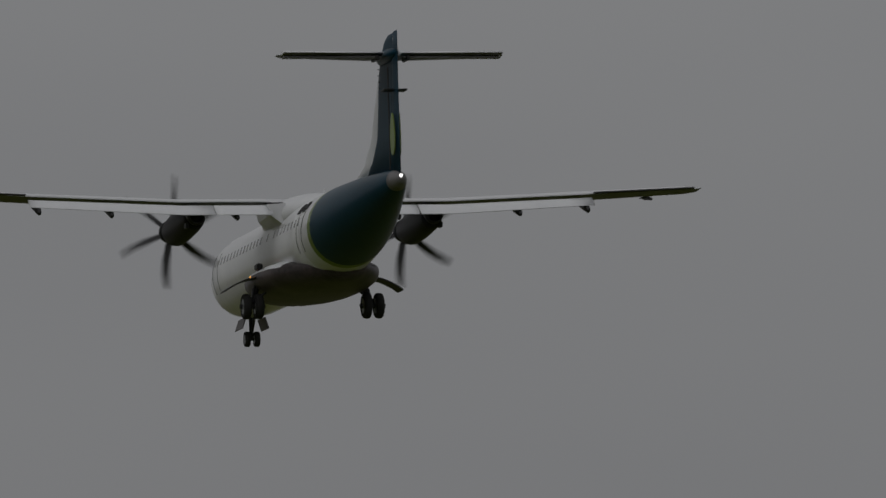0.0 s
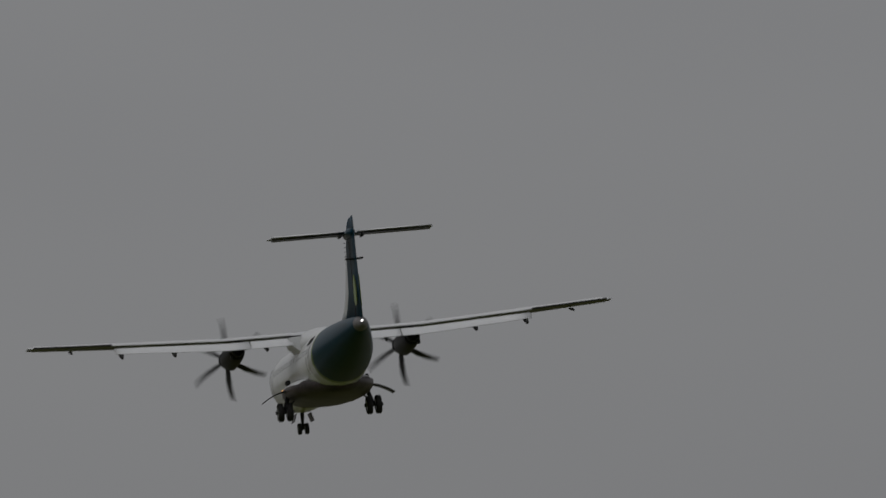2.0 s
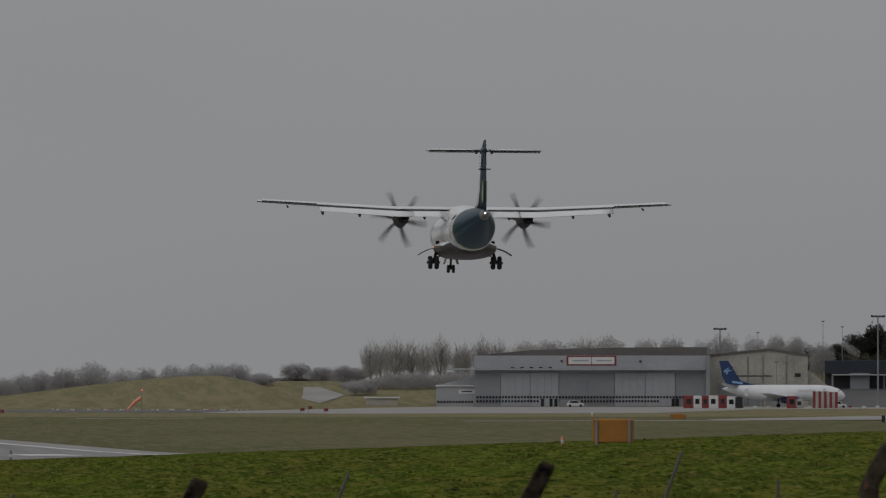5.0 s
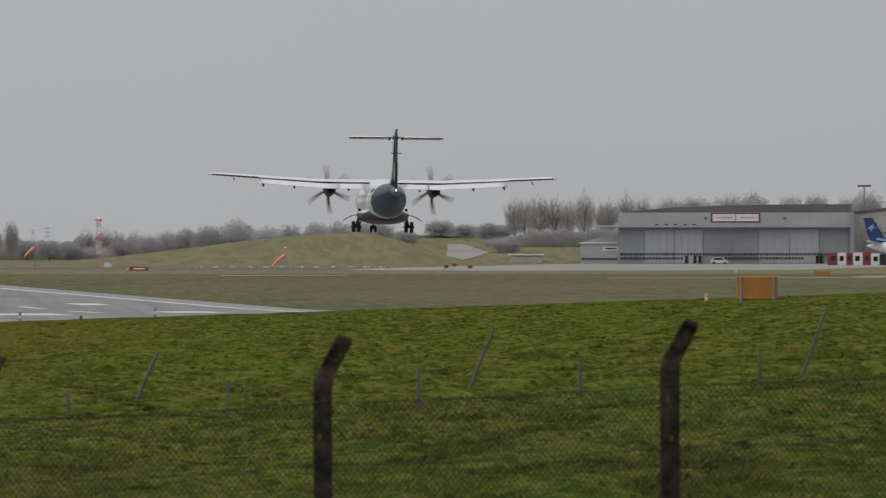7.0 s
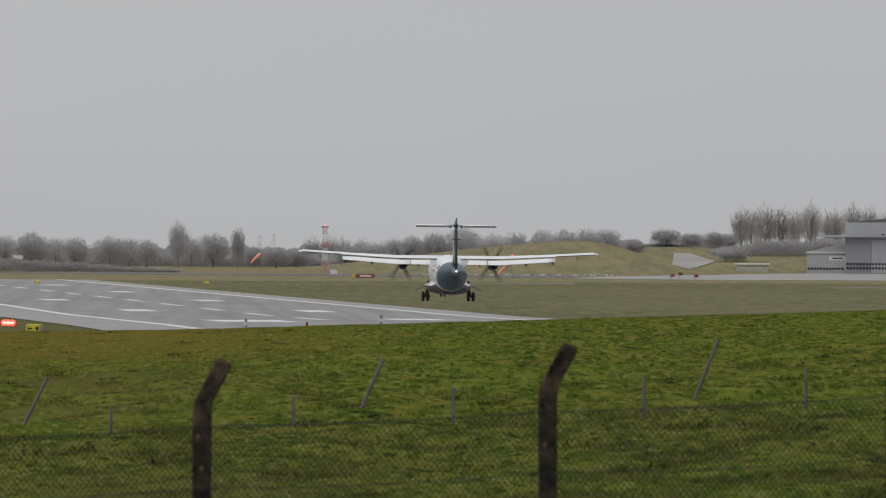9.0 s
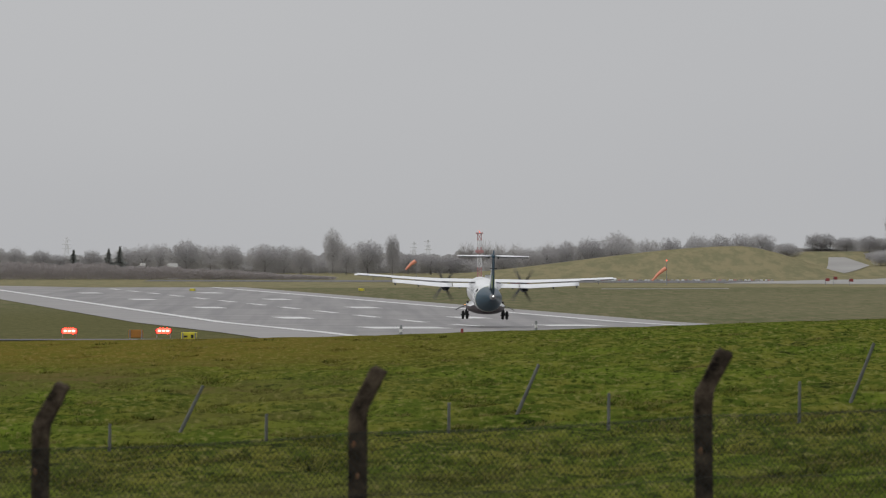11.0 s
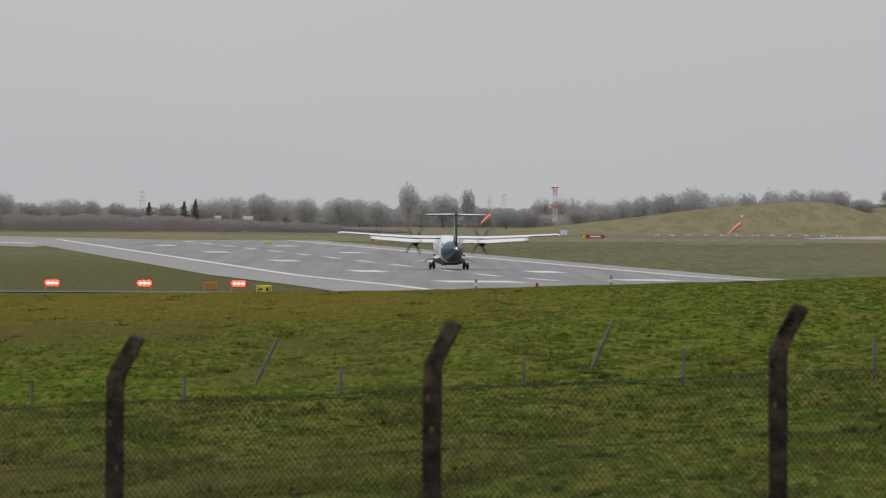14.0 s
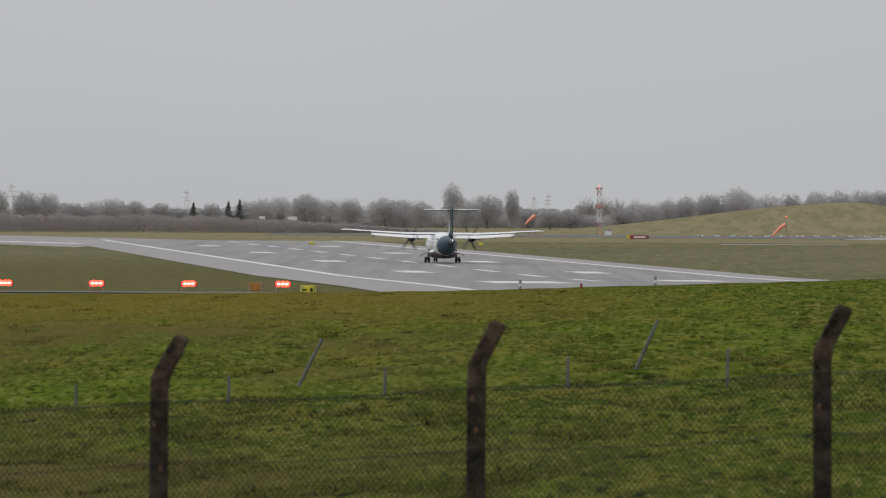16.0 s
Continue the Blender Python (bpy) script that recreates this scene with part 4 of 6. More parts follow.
# ---- trees: tapered trunk, limbs, and a crown of many bare twigs ----
def tree_meshes(seed, wide, kind):
    """Trunk and crown meshes of a tree 10 m tall and that wide, grown branch by branch."""
    rng = random.Random(seed)
    fork, spread, keep, first = {"round": (4, 0.8, 0.74, 0.2), "poplar": (4, 0.3, 0.72, 0.08), "conifer": (5, 1.2, 0.45, 0.08), "evergreen": (4, 0.7, 0.7, 0.12)}[kind]
    bones, twigs = [], []

    def grow(p, way, length, r, level):
        tip = p + way * length
        (bones if level < 2 else twigs).append((p, tip, r))
        if level == 5:
            return
        for k in range(fork if level else fork + 3):
            q = rng.uniform((0.1 if kind == "poplar" else 0.35) if level else first, 1.0)
            side = way.orthogonal().normalized()
            side.rotate(Matrix.Rotation(rng.uniform(0, 2 * math.pi), 3, way))
            w = (way + side * spread * rng.uniform(0.6, 1.3) + Vector((0, 0, 0.12 if kind != "conifer" else -0.1))).normalized()
            ln = length * keep * rng.uniform(0.6, 1.05)
            if kind == "conifer" and level == 0:
                ln = length * 0.32 * (1.1 - q)
            elif level == 0:
                ln = length * (0.95 if kind == "round" else 0.62) * rng.uniform(0.6, 1.0) * (1.15 - 0.45 * q)
            grow(p.lerp(tip, q), w, ln, r * 0.55, level + 1)

    grow(Vector((0, 0, 0)), Vector((rng.uniform(-0.05, 0.05), rng.uniform(-0.05, 0.05), 1)).normalized(), 4.2 if kind == "round" else 6.5 if kind != "conifer" else 9.5, 0.2, 0)
    pts = np.array([t[1] for t in twigs])
    high = np.percentile(pts[:, 2], 99.6)
    out = np.percentile(np.hypot(pts[:, 0], pts[:, 1]), 96)
    fit_ = Matrix.Diagonal((wide / 2 / out, wide / 2 / out, 10 / high, 1))
    bm = bmesh.new()
    for p, t, w in bones:
        if kind == "conifer" and (t - p).length < 8:
            continue
        tube(bm, fit_ @ p, fit_ @ t, w * 0.6 if kind == "conifer" else w, w * (0.1 if kind == "conifer" else 0.6), 6, False)
    trunk = bpy.data.meshes.new("trunk")
    bm.to_mesh(trunk)
    bm.free()
    trunk.materials.append(BARK if kind == "evergreen" else TRUNK_GREY)
    verts, faces = [], []

    def sliver(p, way, w):
        side = way.orthogonal().normalized() * w
        side.rotate(Matrix.Rotation(rng.uniform(0, 6.28), 3, way.normalized()))
        i = len(verts)
        verts.extend((tuple(p - side), tuple(p + side), tuple(p + way)))
        faces.append((i, i + 1, i + 2))

    if kind == "conifer":
        for k in range(1600):  # drooping sprays, layer on layer up to a point
            q, a = rng.uniform(0.04, 1.0) ** 1.3, rng.uniform(0, 2 * math.pi)
            r = 1.5 * wide / 2 * (1 - q) * (0.75 + 0.25 * math.sin(40 * q + 2 * a))
            d = Vector((math.cos(a), math.sin(a), -0.25))
            sliver(Vector((0, 0, 10 * q)) + d * r * rng.uniform(0, 0.6), d * (0.12 + r * 0.4), 0.14)
    else:
        # a mass of fine twigs in an uneven crown, thicker towards its rim
        ph = [rng.uniform(0, 6.28) for _ in range(6)]
        low, mid, half = (0.6, 4.9, 5.1) if kind == "round" else (0.8, 4.6, 5.4)
        for k in range({"round": 10500, "poplar": 2600, "evergreen": 8500}[kind]):
            a, e = rng.uniform(0, 2 * math.pi), math.asin(rng.uniform(-0.95, 1))
            lump = 0.82 + 0.1 * math.sin(2 * a + 3 * e + ph[0]) + 0.08 * math.sin(5 * a + 4 * e + ph[1]) + 0.06 * math.sin(9 * e + 4 * a + ph[2])
            q = rng.uniform(0.05, 1.0) ** 0.45 * lump
            way = Vector((math.cos(a) * math.cos(e) * wide / 2, math.sin(a) * math.cos(e) * wide / 2, math.sin(e) * half))
            p = Vector((0, 0, mid)) + way * q
            if p.z < low:
                continue
            if kind == "poplar":
                thin = min(1.0, (10.4 - p.z) / 5.5)
                if rng.random() > thin:
                    continue
                d = Vector((way.x * 0.25 + rng.gauss(0, 0.12), way.y * 0.25 + rng.gauss(0, 0.12), 1.0)).normalized()
                sliver(p, d * rng.uniform(0.7, 1.7), 0.024 * rng.uniform(0.6, 1.4))
            else:
                d = (way.normalized() + Vector((rng.gauss(0, 0.9), rng.gauss(0, 0.9), rng.gauss(0.1, 0.7)))).normalized()
                sliver(p, d * rng.uniform(0.22, 0.5), (0.06 if kind == "round" else 0.13) * rng.uniform(0.5, 1.4))
    crown = bpy.data.meshes.new("crown")
    crown.from_pydata(verts, [], faces)
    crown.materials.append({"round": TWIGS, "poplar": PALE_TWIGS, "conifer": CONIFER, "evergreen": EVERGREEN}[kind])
    return trunk, crown


TREES = {}
for kind, n_v, wide in (("round", 5, 0.95), ("poplar", 4, 0.4), ("conifer", 2, 0.4), ("evergreen", 4, 0.62)):
    for k in range(n_v):
        TREES[kind, k] = tree_meshes(11 * k + len(kind), 10.0 * wide, kind)
TREE_LABEL = {"round": ("bare rounded winter tree on the airfield's edge", "tree"), "poplar": ("tall bare upright winter tree", "tree"),
              "conifer": ("small dark pointed conifer", "tree"), "evergreen": ("tall dark evergreen tree", "tree")}
tree_rng = random.Random(7)


def plant(kind, u, v, arc, d, thick=1.0):
    """A tree at the bearing u whose top shows at the height v (in thousandths of an arc of 14.25 units), d metres off."""
    x, y = d * math.sin(u / 14250), d * math.cos(u / 14250)
    z = at_ground(x, y) - 0.15
    height = 9.3 + v * d / 14250 - z
    wide = arc * d / 14250
    trunk, crown = TREES[kind, tree_rng.randrange({"round": 5, "poplar": 4, "conifer": 2, "evergreen": 4}[kind])]
    own = {"round": 9.5, "poplar": 4.0, "conifer": 4.0, "evergreen": 6.2}[kind]
    label, cat = TREE_LABEL[kind]
    tree = empty("tree", pose(x, y, z, 0, 0, tree_rng.uniform(0, 360)), label, cat, kind + " trees")
    tree.scale = (wide / own, wide / own, height / 10.0)
    shared("trunk", trunk, tree)
    shared("crown", crown, tree)


ROUND = [(16, 24, 40), (122, 13, 32), (-790, 8, 60), (-740, 6, 60), (-700, 2, 60), (-655, -16, 60), (-620, -14, 55), (-585, -8, 70), (-545, -12, 60), (-500, -16, 60), (-410, -16, 50), (-350, -12, 55), (-320, -7, 60), (-290, -4, 60), (-243, 2, 85),
         (-200, -8, 60), (-165, -6, 60), (-104, -5, 85), (-70, -8, 60), (-40, -10, 60), (78, 2, 75), (40, -8, 60), (150, -22, 60), (190, -25, 70), (225, -28, 70), (320, -20, 70), (360, -12, 70),
         (395, -16, 60), (430, -8, 60), (470, -2, 70), (520, 8, 95), (575, -4, 70), (615, -2, 60), (660, 4, 70), (700, 4, 70), (740, 5, 70), (775, 4, 60), (820, -5, 60), (880, 12, 75), (925, 5, 60), (965, 8, 60), (990, 4, 60),
         (1330, 50, 80), (1290, 45, 60), (1432, 58, 85), (1375, 48, 60), (1500, 52, 70), (1545, 54, 80), (1635, 58, 80), (1600, 48, 60), (1690, 55, 60), (1730, 58, 60), (1765, 55, 60), (1810, 50, 60), (1850, 52, 60), (1960, 65, 60), (2010, 72, 60), (2050, 66, 50), (2085, 70, 60)]
for u, v, w in ROUND:
    v += 8 if 395 <= u <= 790 else 6 if 1280 < u < 1780 else 0  # taller behind the mound and the hangar
    plant("round", u, v, w, tree_rng.uniform(2080, 2200) if not 235 < u < 760 else tree_rng.uniform(2090, 2160))
for k in range(110):  # a thicker wood behind, uneven along its top
    u = -820 + 1880 * k / 119 + tree_rng.uniform(-9, 9)
    plant("round", u, tree_rng.uniform(-42, -22) + (6 if u > 480 else 0), tree_rng.uniform(40, 75), tree_rng.uniform(2220, 2350))
for u, v, w in [(30, 5, 30), (255, -4, 40), (285, -2, 40), (310, -4, 36), (340, -6, 36), (400, -4, 36), (445, -6, 36)]:
    plant("poplar", u, v, w, tree_rng.uniform(2150, 2350))
for k in range(16):
    u = 1012 + 25 * k + tree_rng.uniform(-9, 9)
    plant("poplar", u, 59 + tree_rng.uniform(-13, 5) + (4 if u < 1090 else 0), tree_rng.uniform(34, 52), tree_rng.uniform(2100, 2200))
for u, v in ((-442, -18), (-380, -16), (-360, -12)):
    plant("conifer", u, v, 42, 2050)
for u, v, w in [(1905, 84, 70), (1940, 74, 60), (2124, 150, 44), (2160, 114, 56), (2190, 106, 50), (2212, 142, 50), (2285, 110, 60), (2312, 130, 60), (2345, 156, 60), (2384, 146, 56), (2420, 140, 60), (2452, 172, 60),
                (2478, 150, 60), (2505, 186, 56), (2540, 200, 52), (2562, 180, 60), (2582, 198, 52), (2620, 200, 50), (2650, 185, 60), (2075, 78, 50), (2255, 120, 60), (1985, 60, 60), (2020, 64, 56), (2050, 70, 60), (1870, 66, 60), (1835, 48, 60), (1800, 42, 60)]:
    plant("evergreen", u, v, w, tree_rng.uniform(2110, 2190))


def scrub_band(name, u0, u1, d, tops, label, count, mat, coarse=1.0, uneven=1.0):
    """A belt of dense scrub along a bearing, its top given at even steps."""
    rng = np.random.default_rng(int(d))
    q = rng.uniform(0, 1, count)
    u = u0 + (u1 - u0) * q
    dd = d + rng.uniform(-14, 14, count)
    x, y = dd * np.sin(u / 14250), dd * np.cos(u / 14250)
    low = ground_z(x, y)
    top = 9.3 + np.interp(q, np.linspace(0, 1, len(tops)), tops) * dd / 14250
    top = low + (top - low) * (0.86 + uneven * (0.07 * np.sin(u * 0.11) + 0.08 * np.sin(u * 0.047 + 2) + 0.06 * np.sin(u * 0.29 + 1)))
    z = low + (top - low) * rng.uniform(0, 0.9, count) ** 0.8
    h, w = rng.uniform(0.35, 0.85, count) * coarse, rng.uniform(0.05, 0.16, count) * coarse ** 2
    a = rng.uniform(0, np.pi, count)
    lean = rng.normal(0, 0.5, (count, 2))
    v = np.stack([np.stack([x - w * np.cos(a), y - w * np.sin(a), z], -1), np.stack([x + w * np.cos(a), y + w * np.sin(a), z], -1),
                  np.stack([x + lean[:, 0], y + lean[:, 1], np.minimum(z + h, top + 0.3)], -1)], 1).reshape(-1, 3)
    me = bpy.data.meshes.new(name)
    me.from_pydata(v.tolist(), [], np.arange(3 * count).reshape(-1, 3).tolist())
    me.materials.append(mat)
    tagged(new(name, me), label, "scrub", kind="stuff")


# Haze is in the colour of all these belts but the last.
scrub_band("distant_wood", -1000, 2700, 3200, (-28, -22, -30, -24, -20, -12, -8, 2, 8, 10, 12, 14), "skyline woods paled with haze in their colour", 60000, DISTANT_WOOD, 3.0)
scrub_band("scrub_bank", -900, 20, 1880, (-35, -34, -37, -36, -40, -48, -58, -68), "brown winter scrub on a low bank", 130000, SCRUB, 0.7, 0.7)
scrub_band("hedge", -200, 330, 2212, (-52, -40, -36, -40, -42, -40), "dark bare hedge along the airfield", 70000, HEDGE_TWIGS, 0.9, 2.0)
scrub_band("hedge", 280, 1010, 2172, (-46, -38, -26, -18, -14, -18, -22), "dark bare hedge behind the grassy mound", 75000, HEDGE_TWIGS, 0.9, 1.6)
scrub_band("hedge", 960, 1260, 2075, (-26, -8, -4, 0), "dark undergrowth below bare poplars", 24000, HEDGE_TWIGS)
scrub_band("hedge", 1840, 2700, 2100, (30, 34, 60, 70, 85, 90, 90), "dark undergrowth below tall evergreens", 24000, EVERGREEN)


# ---- airfield buildings and equipment ----
def spot(u, d, v=None):
    """A place d metres off at the bearing u, on the ground, or at the height v above the eye's level (u, v in units of 1/14250 radian)."""
    x, y = d * math.sin(u / 14250), d * math.cos(u / 14250)
    return x, y, at_ground(x, y) if v is None else 9.3 + v * d / 14250


def facing(u, d, lift=0.0):
    """A pose on the ground with x to the right and y away, as seen from the bank."""
    x, y, z = spot(u, d)
    return pose(x, y, z + lift, 0, 0, -math.degrees(u / 14250))


def build_hangar():
    hangar = empty("aircraft_hangar", facing(1196, 1972), "wide pale grey clad hangar with sliding doors closed", "hangar")
    bm = bmesh.new()
    prism(bm, [(0, 0), (56.6, 0), (56.6, 12.5), (0, 12.5)], 0.6, 42)
    part("wall", bm, CLADDING, hangar)
    edges = (0, 6.4, 13.6, 20.6, 27.7, 34.3, 41.8, 49.1, 56.4)
    for k, (a, b) in enumerate(zip(edges, edges[1:])):
        bm = bmesh.new()
        deep = 0.25 if k in (0, 3, 4, 7) else 0.0
        box(bm, ((a + b) / 2, 0.35 + deep, 4.2), (b - a - 0.12, 0.3, 8.2), bevel=0.03)
        door = part("sliding_door", bm, CLADDING_DARK if deep else CLADDING, hangar, "mid grey sliding door panel" if deep else "pale grey sliding door panel")
        for q in (0.25, 0.5, 0.75):
            bm = bmesh.new()
            box(bm, (a + (b - a) * q, 0.18 + deep, 4.2), (0.07, 0.06, 8.0))
            part("door_rib", bm, CLADDING_DARK, door)
    bm = bmesh.new()
    box(bm, (0, 0, 0), (0.5, 0.06, 0.55), bevel=0.02)
    pane = bpy.data.meshes.new("window_pane")
    bm.to_mesh(pane)
    bm.free()
    pane.materials.append(GLASS_DARK)
    for k in range(72):
        x = 0.7 + 0.775 * k
        for z in (2.35, 1.35):
            if z < 2 and (15.5 < x < 26 or x > 45):
                continue
            shared("window_pane", pane, hangar, pose(x, 0.16, z))
    bm = bmesh.new()
    box(bm, (24.7, -0.5, 9.15), (63.6, 2.0, 0.45), bevel=0.05)
    part("canopy", bm, CLADDING, hangar, "pale canopy over the doors")
    bm = bmesh.new()
    box(bm, (28.3, 0.45, 11.0), (56.8, 0.3, 3.1))
    part("fascia", bm, CLADDING, hangar)
    bm = bmesh.new()
    prism(bm, [(-0.3, 12.5), (57.0, 12.5), (57.0, 14.6), (35, 14.5), (14, 13.9)], 0.5, 43)
    part("roof", bm, ROOFING, hangar, "dark low-pitched roof")
    bm = bmesh.new()
    box(bm, (28.6, 0.24, 11.3), (12.2, 0.1, 2.4), bevel=0.03)
    board = part("sign_board", bm, RED_PAINT, hangar, "white board in a red frame")
    for x, w in ((25.75, 5.55), (31.45, 5.55)):
        bm = bmesh.new()
        box(bm, (x, 0.17, 11.3), (w, 0.06, 1.75), bevel=0.02)
        part("white_panel", bm, WHITE_PANEL, board)
        bm = bmesh.new()
        box(bm, (x + 0.2, 0.13, 11.3), (w * 0.7, 0.03, 0.3))
        part("writing_bar", bm, CLADDING, board)
    for k in range(5):
        bm = bmesh.new()
        box(bm, (9.3 + 2.3 * k, -0.6, 9.62), (0.9, 0.5, 0.28), pose(0, 0, 0, 0, 8 * (-1) ** k), 0.06)
        tube(bm, (9.3 + 2.3 * k, -0.6, 9.3), (9.3 + 2.3 * k, -0.6, 9.6), 0.06, n=6)
        part("floodlight", bm, DARK_METAL, hangar, "dark floodlight on the canopy")
    for x in (21.3, 40.6):
        bm = bmesh.new()
        box(bm, (x, 0.1, 11.2), (0.6, 0.4, 0.35), bevel=0.05)
        part("floodlight", bm, DARK_METAL, hangar)
    bm = bmesh.new()
    box(bm, (24.0, 1.2, 14.55), (2.2, 0.3, 0.25), bevel=0.04)
    tube(bm, (24.0, 1.3, 13.9), (24.0, 1.3, 14.5), 0.06, n=6)
    part("roof_light", bm, WHITE_PANEL, hangar, "white light fitting on the roof")
    for x in (16.6, 18.7, 19.9, 48.6, 49.6):
        bm = bmesh.new()
        box(bm, (x, 0.12, 1.0), (0.75, 0.1, 2.0), bevel=0.02)
        part("side_door", bm, GLASS_DARK if x > 17 else DARK_METAL, hangar)
    bm = bmesh.new()
    prism(bm, [(-9.4, 0), (-0.1, 0), (-0.1, 7.4), (-9.4, 5.2)], 2.0, 30)
    annex = part("annex", bm, CLADDING, hangar, "pale grey lean-to beside the hangar")
    bm = bmesh.new()
    box(bm, (-4.8, 1.85, 5.1), (9.6, 0.5, 0.3), bevel=0.04)
    part("gutter", bm, WHITE_PANEL, annex)
    bm = bmesh.new()
    box(bm, (-1.9, 1.9, 3.7), (4.0, 0.12, 1.0), bevel=0.03)
    sg = part("small_sign", bm, WHITE_PANEL, annex, "white sign with an unreadable dark line")
    bm = bmesh.new()
    box(bm, (-1.9, 1.82, 3.75), (2.6, 0.05, 0.32))
    part("writing_bar", bm, BLACK, sg)
    for k in range(12):
        shared("window_pane", pane, annex, pose(-8.9 + 0.75 * k, 1.92, 1.2))
    bm = bmesh.new()
    box(bm, (57.1, -0.2, 6.3), (1.0, 1.2, 12.6), bevel=0.05)
    part("corner_post", bm, CLADDING_DARK, hangar)


def build_cream_hangar():
    h = empty("cream_hangar", facing(1611, 1988), "weathered cream rendered hangar with a gabled end", "hangar")
    bm = bmesh.new()
    prism(bm, [(0, 0), (24.3, 0), (24.3, 12.3), (14.5, 13.7), (0, 12.2)], 0, 45)
    part("wall", bm, CREAM, h)
    bm = bmesh.new()
    prism(bm, [(-0.4, 12.2), (14.5, 13.7), (24.8, 12.25), (24.8, 12.7), (14.5, 14.2), (-0.4, 12.7)], -0.3, 45.3)
    part("roof", bm, ROOFING, h, "dark roof edge")
    bm = bmesh.new()
    prism(bm, [(24.3, 0), (32, 0), (32, 3.0), (29, 5.2), (24.3, 9.0)], 1, 40)
    part("lean_to", bm, CREAM, h)
    for a, b, z in ((2.2, 12.5, 5.6), (14, 21, 5.2)):
        bm = bmesh.new()
        box(bm, ((a + b) / 2, -0.06, z / 2), (b - a, 0.16, z), bevel=0.03)
        part("large_door", bm, CLADDING_DARK, h, "grey closed door")
    for x, z, w, hh in ((4.5, 8.6, 2.6, 2.4), (21.8, 7.6, 1.5, 0.9), (11, 7.4, 9, 0.25)):
        bm = bmesh.new()
        box(bm, (x, -0.05, z), (w, 0.12, hh), bevel=0.03)
        part("window", bm, DARK_METAL if hh < 1 else GLASS_DARK, h)
    for x in (9.5, 13.2, 19.0):
        bm = bmesh.new()
        tube(bm, (x, -0.15, 0), (x, -0.15, 12.2), 0.12, n=8)
        part("downpipe", bm, GALVANISED, h)


def build_jet():
    jet = empty("parked_airliner", facing(1742, 1930), "white parked jet airliner with a navy blue tail", "aircraft")
    n = 24

    def ring(x, z, w, h):
        return [(x, w * math.sin(2 * math.pi * k / n), z + h * math.cos(2 * math.pi * k / n)) for k in range(n)]

    bm = bmesh.new()
    loft(bm, [ring(*a) for a in ((-14.6, 4.5, 0.1, 0.15), (-13, 4.4, 0.6, 0.7), (-10, 4.0, 1.35, 1.4), (-7, 3.65, 1.8, 1.8), (-4, 3.5, 1.88, 1.95), (8, 3.5, 1.88, 1.95), (11, 3.4, 1.8, 1.85),
                                 (13, 3.15, 1.4, 1.45), (14.2, 2.9, 0.85, 0.9), (14.8, 2.75, 0.15, 0.2))])
    part("fuselage", bm, WHITE_PAINT, jet, "", True)
    bm = bmesh.new()
    prism(bm, [(-15.4, 11.2), (-13.2, 11.2), (-10.2, 6.4), (-6.6, 5.3), (-13.4, 5.2), (-14.4, 7)], -0.18, 0.18)
    fin = part("fin", bm, NAVY, jet, "navy blue fin")
    bm = bmesh.new()
    for a, b in (((-14.2, 8.6), (-13.0, 9.6)), ((-14.2, 8.6), (-12.4, 8.9)), ((-13.6, 8.0), (-13.0, 9.3))):
        tube(bm, (a[0], -0.24, a[1]), (b[0], -0.24, b[1]), 0.22, 0.06, 6)
    part("emblem", bm, PALE_BLUE, fin, "plain pale blue emblem")
    bm = bmesh.new()
    box(bm, (-11.0, -0.22, 6.0), (2.6, 0.06, 0.5), pose(0, 0, 0, 0, 8))
    part("writing_bar", bm, PALE_BLUE, fin)
    for s in (-1, 1):
        bm = bmesh.new()
        loft(bm, [[(x0, s * y, z), ((x0 + x1) / 2, s * y, z + t), (x1, s * y, z), ((x0 + x1) / 2, s * y, z - t)] for x0, x1, y, z, t in ((-3.8, 3.6, 1.2, 2.3, 0.4), (-4.2, 0.6, 6.0, 2.7, 0.25), (-5.2, -3.4, 14.2, 3.5, 0.1))])
        part("wing", bm, WING_GREY, jet)
        bm = bmesh.new()
        loft(bm, [[(x0, s * y, z), ((x0 + x1) / 2, s * y, z + t), (x1, s * y, z), ((x0 + x1) / 2, s * y, z - t)] for x0, x1, y, z, t in ((-14.0, -10.6, 0.5, 5.2, 0.2), (-15.0, -13.6, 6.3, 5.7, 0.06))])
        part("tailplane", bm, WING_GREY, jet)
        bm = bmesh.new()
        loft(bm, [[(x, s * 4.9 + w * math.sin(2 * math.pi * k / 16), 1.75 + w * math.cos(2 * math.pi * k / 16)) for k in range(16)] for x, w in ((-0.6, 0.55), (1.0, 0.9), (2.8, 1.0), (3.7, 0.92), (3.75, 0.75), (3.3, 0.65))])
        part("engine", bm, NAVY, jet, "navy blue engine cowling", True)
        bm = bmesh.new()
        tube(bm, (-1.2, s * 2.7, 0.5), (-1.2, s * 2.6, 2.2), 0.16, n=8)
        tube(bm, (-1.2, s * 2.3, 0.5), (-1.2, s * 3.1, 0.5), 0.5, n=16)
        part("main_wheel", bm, RUBBER, jet)
    bm = bmesh.new()
    tube(bm, (11.2, 0, 0.35), (11.2, 0, 1.8), 0.12, n=8)
    tube(bm, (11.2, -0.3, 0.35), (11.2, 0.3, 0.35), 0.35, n=14)
    part("nose_wheel", bm, RUBBER, jet)
    bm = bmesh.new()
    box(bm, (13.0, 0, 4.05), (0.9, 1.9, 0.4), pose(0, 0, 0, 0, 25), 0.1)
    part("flight_deck_window", bm, GLASS_DARK, jet)
    bm = bmesh.new()
    box(bm, (5.6, -1.86, 4.1), (4.2, 0.06, 0.5), bevel=0.02)
